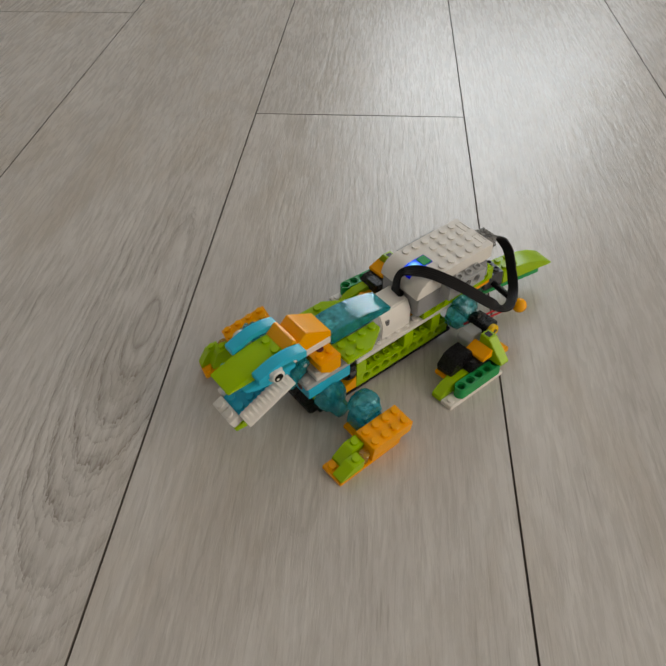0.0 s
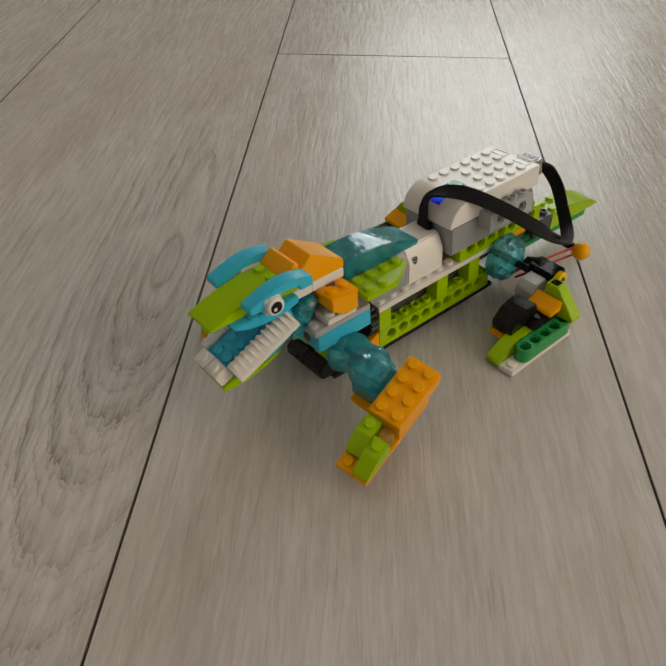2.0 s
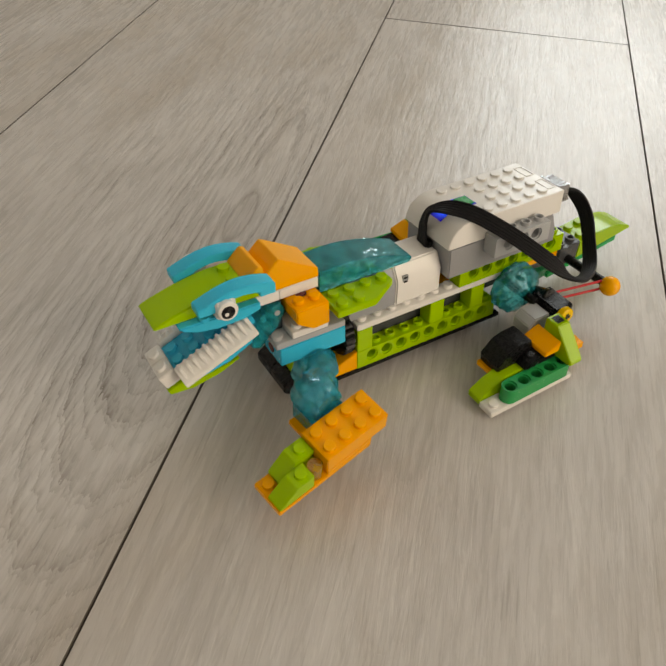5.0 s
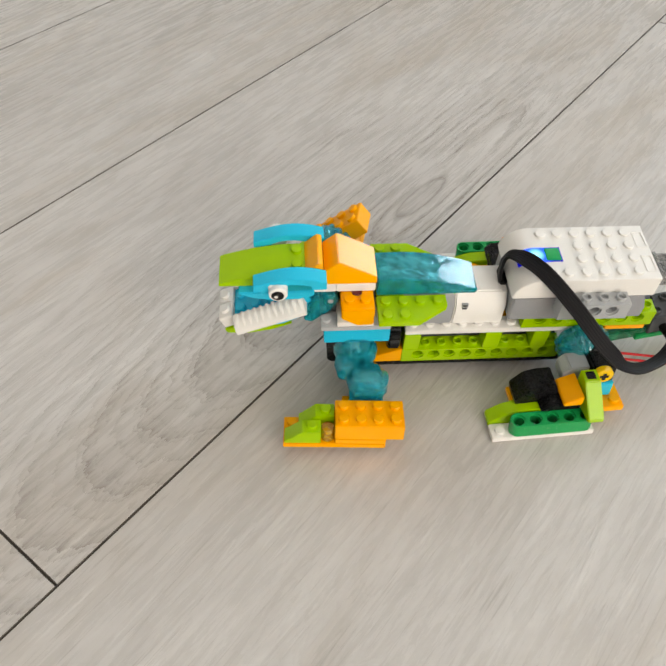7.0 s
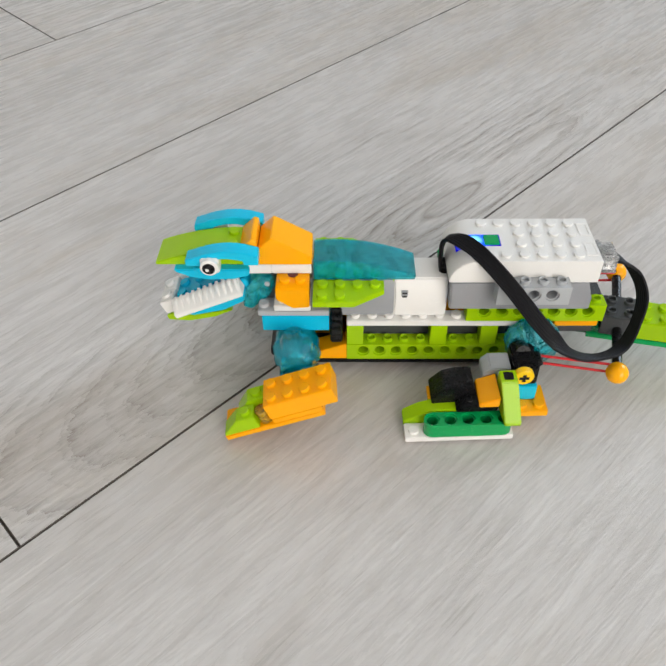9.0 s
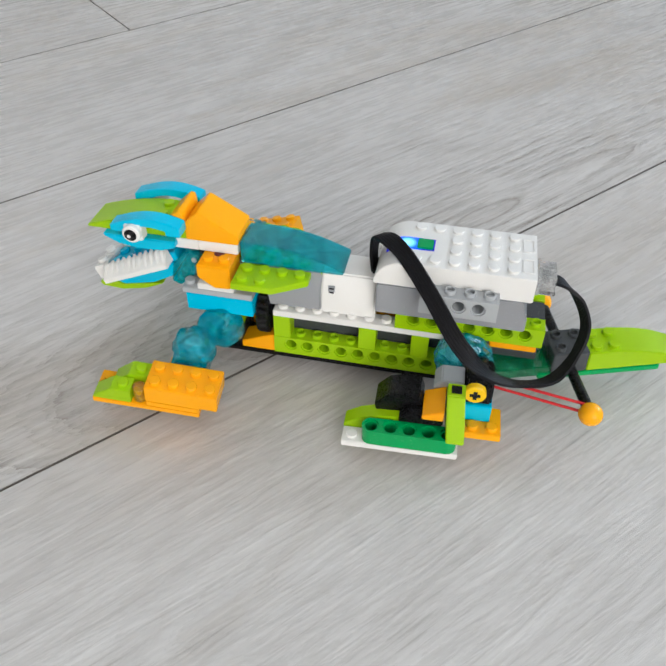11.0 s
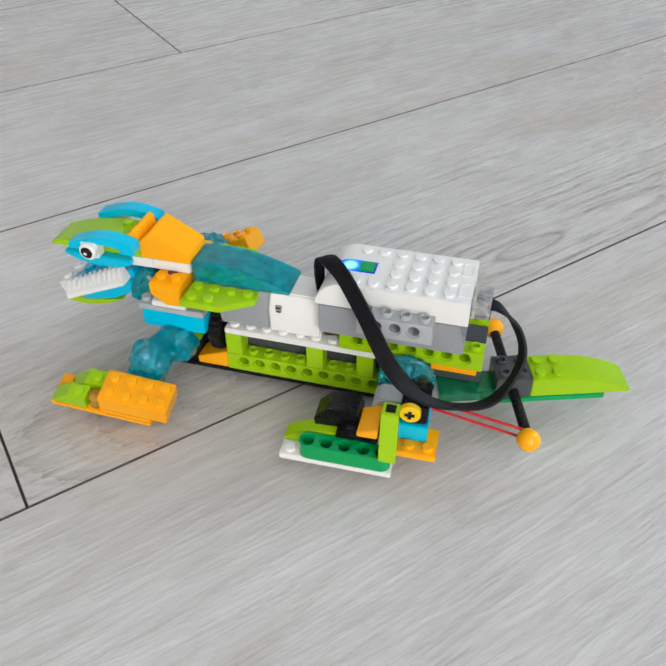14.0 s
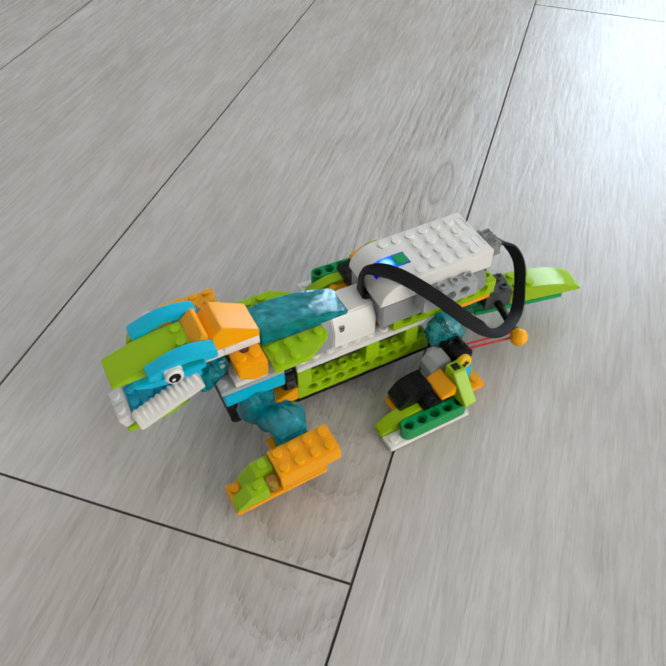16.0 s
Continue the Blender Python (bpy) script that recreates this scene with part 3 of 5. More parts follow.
for z in (34.8, 36.9):
    part("mark_bar", box(-27.8, -25.6, 11.85, 12.05, z, z + 0.8, 0.05), BLACK, mark)
gear = lathe([(6, -3), (10.4, -3), (11.6, -2.2), (11.6, 2.2), (10.4, 3), (6, 3)], (5, 5.5, 17), "x", 72, 0.05, 24)
part("gear", gear, BLACK, robot, "black toothed gear wheel")
part("gear", lathe([(6, -3), (10.4, -3), (11.6, -2.2), (11.6, 2.2), (10.4, 3), (6, 3)], (5, -5.5, 17), "x", 72, 0.05, 24), BLACK, robot)


# chest
def chest(s):
    a = lambda p, q: yy(s, p, q)
    part("front_slope", prism([(0.1, -2.6), (16, -2.6), (16, 1.2), (0.1, 7.5)], *a(4, 14.4), "y", 0.3), ORANGE, robot)
    part("front_brick", box(16.1, 32, *a(3, 14.2), 7.2, 19.4, 0.3), LIME, robot)
    part("shoulder_pin", tube((39.2, s * 9, 24), (39.9, s * 9, 24), 2.4, 16, None, 0.15), TAN, robot, "maroon pin in the shoulder brick")
    part("front_block", prism([(16.2, -2.6), (35, -2.6), (37.4, -0.6), (37.4, 3.6), (33, 7), (16.2, 7)], *a(0.1, 13.6), "y", 0.4), BLACK, robot)
    part("shoulder_brick", box(8.3, 39.5, *a(2.2, 18), 19.6, 28.6, 0.3), AZURE, robot, "bright blue shoulder brick")
    bm = box(8.3, 41, *a(0.2, 18), 28.7, 31.8, 0.3)
    studs(bm, [38.5], [s * 13.5, s * 5.5], 31.8)
    part("shoulder_plate", bm, LIGHT_GREY, robot)
    bm = box(16.6, 33.5, *a(3, 18.2), 31.9, 35, 0.3)
    studs(bm, [29.5], [s * 14.2], 35)
    part("chest_plate", bm, WHITE, robot)
    pts = [(17, 35.6), (24.5, 35.1), (32, 40.2), (32, 46.6), (17, 46.6)]
    bm = prism(pts, *a(4.5, 20.3), "y", 0.5)
    studs(bm, [21], [s * 14.5], 46.6)
    studs(bm, [28.2], [s * 14.5], 46.6)
    cb = part("cheek_brick", bm, ORANGE, robot, "orange brick with a cut lower corner")
    part("cheek_pin", tube((24.6, s * 9.6, 46.5), (24.6, s * 9.6, 47.2), 2.4), TAN, cb)
    part("neck_block", box(33.3, 38, *a(2, 9), 32, 46, 0.4), DARK, robot)
    # wing: a wedge plate narrowing to the back
    w = [(15.4, s * 8.8), (15.4, s * 24.6), (-3, s * 24.6), (-17, s * 15.6), (-17, s * 8.8)]
    bm = prism(w, 39.4, 42.6, "z", 0.3)
    studs(bm, [11.2, 3.2], [s * 20.6], 42.6)
    studs(bm, [11.2, 3.2, -4.8, -12.8], [s * 12.7], 42.6)
    part("wing_plate", bm, LIME, robot, "lime wedge plate with studs")
    part("wing_support", box(-14, 14, *a(4, 10), 36, 39.3, 0.3), GREY, robot)


both(chest)

# clear curved back over a studded plate
bm = box(-22, 15.2, -8.0, 8.0, 39.4, 42.2, 0.3)
studs(bm, [11 - 8 * k for k in range(4)], [-4.2, 4.2], 42.2)
part("back_plate", bm, LIME, robot, "lime studded plate seen through the clear shell")
top = [(15.2, 42.8), (15.2, 53)] + [(15.2 - 46.7 * t, 53 + 1.2 * math.sin(math.pi * t * 1.05) - 7.5 * t * t) for t in [i / 10 for i in range(1, 11)]] + [(-31.5, 43.4)]
roof = top[1:-1]
bm = prism(roof + [(x - 0.2, z - 1.4) for x, z in reversed(roof)], -8.6, 8.6, "y", 0.2)
for y in (-8.55, 7.35):
    prism([(x, z - 0.6) for x, z in top[1:-1]] + [(-31, 42.7), (15, 42.7)], y, y + 1.2, "y", 0.2, bm)
prism([(15.1, 42.8), (15.1, 52), (13.9, 52), (13.9, 42.8)], -7.3, 7.3, "y", 0.2, bm)
for k in range(4):
    for y in (-4.2, 4.2):
        z = 50.6 - 0.35 * k * k
        bm = merge(bm, lathe([(2.1, z), (2.1, z - 1.8), (2.9, z - 1.8), (2.9, z)], (11 - 8 * k, y, 0), "z", 16))
part("back_shell", bm, TEAL, robot, "clear teal curved back shell")

# head
part("neck_bar", box(16.1, 34, -9.4, 9.4, 46.9, 51.8, 0.3), WHITE, robot, "white neck bricks")
part("neck_bar", box(34.1, 52, -9.4, 9.4, 46.9, 51.8, 0.3), WHITE, robot)
part("neck_slope", prism([(15.8, 51.9), (39.6, 51.9), (39.6, 60.4), (33.4, 66.0), (31.2, 65.0), (15.8, 56.2)], -9.3, 9.3, "y", 0.3), ORANGE, robot, "orange neck slope")
part("crest", prism([(39.7, 58.2), (47.8, 58.2), (48.0, 60.2), (42.2, 65.6), (40.2, 64.9)], -9.3, 9.3, "y", 0.3), ORANGE, robot, "orange crest slope")
sn = [(39.8, 51.9), (86.4, 51.9), (86.6, 53.0)]
for i in range(1, 12):
    t = i / 11
    sn.append((86.6 - 35.0 * t, 53.0 + 7.0 * math.sin(math.pi / 2 * t) ** 0.9))
sn += [(48.2, 60.0), (39.8, 58.0)]
bm = prism(sn, -9.2, 9.2, "y", 0.4)
studs(bm, [51.5], [-4.4, 4.4], 60.0, 1.7)
part("snout", bm, LIME, robot, "lime curved snout slope")
part("snout_tip", box(79, 83, -6, 6, 49.6, 51.8, 0.4), ORANGE, robot, "small orange plate under the snout")


def head_side(s):
    y0, y1 = yy(s, 9.6, 17.2)
    # an arch: a full front foot, a thin crown and a short rear foot
    pts = [(70.8, 57.0), (70.8, 60.2)]
    for i in range(1, 11):
        t = i / 10
        pts.append((70.8 - 32.0 * t, 60.0 + 4.7 * math.sin(math.pi * 0.86 * t)))
    pts += [(38.8, 57.4), (45.4, 57.4), (45.4, 59.6)]
    for i in range(1, 8):
        t = i / 8
        pts.append((45.4 + 18.6 * t, 59.6 + 1.8 * math.sin(math.pi * t) - 1.2 * t))
    pts += [(64.2, 57.0)]
    part("brow", prism(pts, y0, y1, "y", 0.3), AZURE, robot, "bright blue arched brow")
    e = tube((60, s * 17.0, 58.0), (60, s * 20.2, 58.0), 4.1, 28, None, 0.5)
    box(55.9, 64.1, *yy(s, 12.5, 18.2), 53.9, 61.6, 0.6, e)
    eye = part("eye", e, WHITE, robot, "white round eye with a black pupil")
    part("pupil", tube((60.2, s * 20.0, 57.9), (60.2, s * 20.45, 57.9), 2.8, 24, None, 0.1), BLACK, eye)
    part("glint", tube((60.9, s * 20.3, 57.3), (60.9, s * 20.6, 57.3), 0.85, 14, None, 0.1), WHITE, eye)


both(head_side)
pal = [(44, 51.8), (44, 48.4), (51, 46.4), (62, 46.0), (71, 47.6), (77, 50.4), (78, 51.8)]
bm = prism(pal, -13, 13, "y", 0.5)
studs(bm, [67], [-11, 11], 51.2)
part("palate", bm, AZURE, robot, "bright blue curved upper jaw")

jaw = part("jaw", box(0, 38, -9, 9, 0, 4.6, 0.4), AZURE, robot, "open lower jaw with white teeth")
jaw.matrix_local = pose(0.0450, 0, 0.0395, 0, 23, 0)
part("jaw_keel", prism([(2, -0.1), (38, -0.1), (33, -4.6), (18, -7.4), (6, -6.4)], -10.4, 10.4, "y", 0.4), AZURE, jaw, "bright blue curved underside of the jaw")
part("chin", prism([(45, -0.1), (45, -2.6), (36, -7.2), (24, -9.6), (14, -9.4), (20, -7.6), (34, -4.4), (39, -0.1)], -10.2, 10.2, "y", 0.3), LIME, jaw, "lime curved chin")
# the clear hinge behind the jaw: a wedge with a round barrel
bm = prism([(4, -1), (-6, 4), (-12, 2.6), (-13, -2.4), (-6, -8), (5, -12), (8, -9), (4.5, -3)], -10.5, 10.5, "y", 0.5)
part("jaw_hinge", bm, TEAL, jaw, "clear teal wedge hinge")
part("hinge_barrel", tube((-9, -11.4, -0.6), (-9, 11.4, -0.6), 3.6, 24, None, 0.5), TEAL, jaw)
part("hinge_pin", tube((-9, -11.6, -0.6), (-9, 11.6, -0.6), 1.4, 14), LIGHT_GREY, jaw)
bm = bmesh.new()
studs(bm, [10, 18, 26, 34], [-4, 4], 4.6)
part("tongue_studs", bm, AZURE, jaw)


def teeth(s):
    y0, y1 = yy(s, 9.2, 16.8)
    edge = y1 if s > 0 else y0
    bm = prism([(edge, 1.0), (edge, 3.2), (s * 11.4, 7.4), (s * 9.2, 7.6), (s * 9.2, 1.0)], 2, 37.4, "x", 0.3)
    for k in range(11):
        x = 2.4 + 3.2 * k
        prism([(edge - s * 0.3, 3.0), (s * 12.6, 8.6 - k * 0.08), (s * 9.5, 9.6 - k * 0.12), (s * 9.5, 3.0)], x, x + 1.5, "x", 0.3, bm)
    part("teeth", bm, WHITE, jaw, "white ribbed row of teeth")
    bm = box(37.6, 44.6, *yy(s, 0.1, 9.3), 0.2, 7.2, 0.4)
    tube((41.2, s * 4.4, 7.0), (41.2, s * 4.4, 8.8), 2.45, 16, bm)
    part("front_tooth", bm, WHITE, jaw, "white front tooth brick")


both(teeth)

# rear hip discs
def hip(s):
    prof = [(3, s * 14.6), (11.4, s * 14.8), (12.9, s * 16), (12.9, s * 18), (12.0, s * 18.8), (12.6, s * 20), (12.2, s * 22.4), (9.0, s * 24.6), (5.0, s * 27.5)]
    part("hip_joint", lathe(prof, (-88, 0, 13.5), "y", 48, 0.03, 12), TEAL, robot, "clear teal round hip joint")
    part("hip_pin", tube((-88, s * 6, 13.5), (-88, s * 34, 13.5), 2.2), BLACK, robot)


both(hip)

# flat cable from the motor over the hub to the rear plug
cable = [(-43.8, 0, 43), (-43.2, 0.5, 54), (-46, 3, 62.2), (-56, 13, 62.8), (-69, 27, 55), (-84, 42, 42), (-97, 45, 31),
         (-112, 39, 23), (-125, 30, 20), (-133, 20, 26), (-135.5, 13, 36), (-131, 9, 46), (-123, 7.4, 53), (-116, 7, 54)]
dirs = [(0.1, 1, 0), (0.3, 1, 0), (0.75, 0.75, 0.1)]
for i in range(3, len(cable)):
    way = Vector(cable[min(i + 1, len(cable) - 1)]) - Vector(cable[i - 1])
    face = Vector((0.35, 0.8, 0.5)) if i < 5 else Vector((0.35, 0.55, 0.7)) if i < 6 else Vector((0.3, 0.0, 0.9)) if i < 7 else Vector((0.3, -0.25, 0.9)) if i < 9 else Vector((1, 0.1, 0.4)) if i < 10 else Vector((1, 0.3, 0.25))
    across = face.cross(way).normalized() if i < 12 else Vector((-0.3, 1, 0))
    dirs.append(across if across.dot(Vector(dirs[-1])) > 0 else -across)
part("cable", ribbon(cable, dirs, 7.0, 1.6), CABLE, robot, "black ribbed flat cable in a loop")
part("cable_plug", box(-46.2, -43.4, -4.6, 4.6, 41, 46, 0.4), BLACK, robot)


# ---- front leg: origin under the middle of the orange brick, toe forward ----
def front_leg(s):
    bm = lathe([(3, -8.6), (6.6, -6.8), (9.0, -3.6), (9.6, 0), (8.8, 4), (6.2, 7), (3, 8.4)], (0, -s * 18.5, 17), "y", 45, 0.09, 9)
    for k in range(8):
        t = 2 * math.pi * k / 8
        tube((6.0 * math.cos(t), -s * 12.6, 17 + 6.0 * math.sin(t)), (5.2 * math.cos(t), -s * 10.0, 17 + 5.2 * math.sin(t)), 1.7, 12, bm, 0.3)
    for x0, x1 in ((-7, -5.6), (7.6, 9)):
        box(x0, x1, *yy(-s, 8.4, 22), 4, 13, 0.3, bm)
    box(-5.5, 7.5, *yy(-s, 8.4, 9.8), 4, 13, 0.3, bm)
    box(-7, 9, *yy(-s, 8.4, 22), 12.2, 13.4, 0.3, bm)
    studs(bm, [-3, 5], [-s * 11.5], 13.4, 1.6)
    leg = part("front_leg", bm, AQUA, robot, "front leg with clear blue joint and orange foot")
    bm = box(-16, 16, -8, 8, 6.45, 16, 0.35)
    studs(bm, [-12, -4, 4, 12], [-4, 4], 16)
    part("foot_brick", bm, ORANGE, leg, "orange foot brick with eight studs")
    bm = box(-8, 40, -8, 8, 0, 3.2, 0.35)
    studs(bm, [36], [-s * 4], 3.2)
    part("sole", bm, ORANGE, leg)
    part("foot_plate", box(-8, 15.6, -8, 8, 3.25, 6.4, 0.3), ORANGE, leg)
    bm = prism([(22.5, 3.3), (39.5, 3.3), (39.5, 4.6), (31, 11.4), (22.5, 11.4)], *yy(s, 0.2, 8), "y", 0.3)
    studs(bm, [26.5], [s * 4], 11.4)
    part("toe", bm, LIME, leg, "lime sloped toe brick")
    bm = prism([(16.2, 3.3), (33, 3.3), (33, 5.6), (25, 13.2), (16.2, 13.2)], *yy(s, -8, 0), "y", 0.3)
    studs(bm, [20.4], [-s * 4], 13.2)
    part("toe", bm, LIME, leg)
    part("ankle_stud", tube((19.2, s * 4, 3.2), (19.2, s * 4, 11), 3.2, 20), AMBER, leg, "clear amber round brick")
    part("leg_plate", box(-6, 12, *yy(-s, 8.1, 21), 1.2, 4.0, 0.3), ORANGE, leg)
    return leg


def crank(s):
    prof = [(2, s * 14.2), (9.0, s * 14.4), (10.4, s * 15.6), (10.4, s * 19), (9.2, s * 22.4), (5.4, s * 24.2)]
    bm = lathe(prof, (0, 0, 0), "y", 40, 0.04, 7)
    ob = part("crank_disc", bm, AQUA, robot, "clear blue crank disc")
    for k in range(6):
        t = 2 * math.pi * k / 6
        part("crank_stud", tube((6.6 * math.cos(t), s * 21.4, 6.6 * math.sin(t)), (6.2 * math.cos(t), s * 24.2, 6.2 * math.sin(t)), 1.5, 10, None, 0.3), AQUA, ob)
    part("crank_lug", lathe([(2, s * 19), (5.4, s * 20), (6.2, s * 24), (5.0, s * 29), (2.5, s * 30)], (5.5, 0, 0), "y", 28, 0.05, 7), AQUA, ob)
    part("crank_axle", tube((0, s * 4, 0), (0, s * 18, 0), 2.2), LIGHT_GREY, ob)
    return ob


# ---- rear leg: origin at the middle of the sole ----
def rear_leg(s):
    y = lambda a, b: yy(s, a, b)
    bm = box(-24.6, 24.6, *y(-0.6, 8), 0, 3.2, 0.35)
    studs(bm, [20.4], [s * 4], 3.2, 1.4)
    leg = part("rear_leg", bm, WHITE, robot, "rear leg on a white sole plate")
    bm = liftarm([12.2, 4.2, -3.8, -11.8, -19.8], s * 4.1, 4.0, 3.3, 11.3)
    part("foot_beam", bm, GREEN, leg, "green beam with round holes")
    tc = [(-3, 1.0), (24.8, 1.0), (24.8, 4.4), (18, 8.8), (10, 11.6), (-3, 12.2)]
    part("toe", prism(tc, *y(-8.4, -0.7), "y", 0.4), LIME, leg, "lime curved toe")
    bk = [(-8.2, 9.1), (11.2, 9.1), (12.2, 14.5), (6.5, 20.8), (1, 22.4), (-6.6, 22.6), (-8.2, 17)] if s > 0 else [(-8.2, 9.1), (0.5, 9.1), (0.5, 17.2), (-8.2, 17.2)]
    bm = prism(bk, *y(-17.5, -5), "y", 0.5)
    prism([(-17.3, 12.4), (1.5, 12.4), (-1.5, 16), (-6, 16.8), (-17.3, 16.8)], *y(-13, 1.6), "y", 0.5, bm)
    if s > 0:
        tube((-4.5, -2.6, 16), (-4.5, -2.6, 17.4), 2.0, 14, bm)
    part("leg_block", bm, BLACK, leg, "black moulded leg block", False)
    bm = box(-10, 12.6, *y(-18, -8.6), 6.2, 9.0, 0.3)
    studs(bm, [8.5], [s * -10.8], 9.0, 1.4)
    part("leg_plate", bm, ORANGE, leg)
    part("leg_slope", prism([(-8.4, 16.9), (-8.4, 19.2), (-17.3, 22.8), (-17.3, 16.9)], *y(-12.4, 2.8), "y", 0.4), ORANGE, leg, "orange slope brick")
    pv = [(s * -9, 28.5), (s * -1.5, 28.5), (s * 9.6, 13.6), (s * 9.6, 11.5), (s * -9, 11.5)]
    bm = prism(pv, -25, -17.6, "x", 0.4)
    for v in bm.verts:
        v.co.x -= 0.13 * max(0.0, s * v.co.y + 1.5)
    lp = part("leg_panel", bm, LIME, leg, "lime sloping side panel")
    # black patch put in for the shaded inside of the open square socket
    part("panel_socket", box(-23.4, -19.2, *y(-7.6, -3.2), 28.3, 28.75, 0.1), BLACK, lp)
    part("hinge_brick", prism([(-24.5, 16), (-12, 16), (-12, 22), (-15, 25.2), (-24.5, 25.2)], *y(-23, -12.6), "y", 0.5), LIGHT_GREY, leg)
    bm = box(-36.5, -25.2, *y(-26, -10), 16.5, 28, 0.8)
    tube((-31, s * -30, 23), (-31, s * -20, 27.5), 3.6, 20, bm)
    kn = part("knee_block", bm, BLACK, leg, "black knee connector")
    part("knee_cap", tube((-29, s * -10, 25), (-29, s * -6.6, 25), 4.6, 24, None, 0.5), YELLOW, kn, "yellow round cap")
    part("cap_slot", box(-31.2, -26.8, *y(-6.7, -6.4), 24.2, 25.8, 0), BLACK, kn)
    part("cap_slot", box(-29.8, -28.2, *y(-6.7, -6.35), 22.8, 27.2, 0), BLACK, kn)
    part("heel_brick", box(-37, -23, *y(-24, -9), 7, 16.4, 0.4), AZURE, leg)
    bm = box(-42, -22.8, *y(-18, -2), 3.2, 6.8, 0.3)
    studs(bm, [-38, -30], [s * -6], 6.8)
    part("heel_plate", bm, ORANGE, leg)
    return leg


# ---- tail: origin at its pivot under the hub's end ----
def tail_part():
    tp = [(-11.7, 0.2), (-57, 0.2), (-58, 1.2), (-53.5, 4), (-46, 7.2), (-37, 9.6), (-26, 11), (-11.7, 11)]
    bm = prism(tp, -8, 8, "y", 0.4)
    studs(bm, [-15.7, -23.7], [-4, 4], 11)
    tail = part("tail", bm, LIME, robot, "lime curved tail on a green plate")
    part("tail_plate", box(-46, 10, -8, 8, -3.2, 0, 0.3), GREEN, tail, "green plate under the tail")
    part("tail_link", box(-4, 30, -7, 7, -2, 4, 0.6), EMERALD, tail, "clear green link")
    bm = box(-11.5, 4.5, -8, 8, 0.2, 12, 0.4)
    for x in (-7.5, 0.5):
        for y in (-4, 4):
            hollow_stud(bm, x, y, 12)
    part("axle_block", bm, DARK, tail, "dark grey axle block")
    part("axle", tube((-3.5, -33, 4), (-3.5, 33, 4), 2.4, 12), BLACK, tail, "black cross axle")
    for s in (1, -1):
        b = bmesh.new()
        bmesh.ops.create_uvsphere(b, u_segments=28, v_segments=16, radius=5.1, matrix=Matrix.Translation((-3.5, s * 36, 4)))
        part("axle_ball", b, ORANGE, tail, "orange ball on the axle end")
    return tail


def band(s):
    """Red rubber band from the axle ball forward to the knee; its origin is at the ball."""
    bm = bmesh.new()
    for dz in (-2.6, 2.2):
        tube((2, s * -3, dz), (47, s * -5, dz * 0.9 + 3), 0.65, 8, bm, 0.1)
    return part("rubber_band", bm, RED, robot, "thin red rubber band")


legs = {s: front_leg(s) for s in (1, -1)}
cranks = {s: crank(s) for s in (1, -1)}
rears = {s: rear_leg(s) for s in (1, -1)}
tail = tail_part()
bands = {s: band(s) for s in (1, -1)}


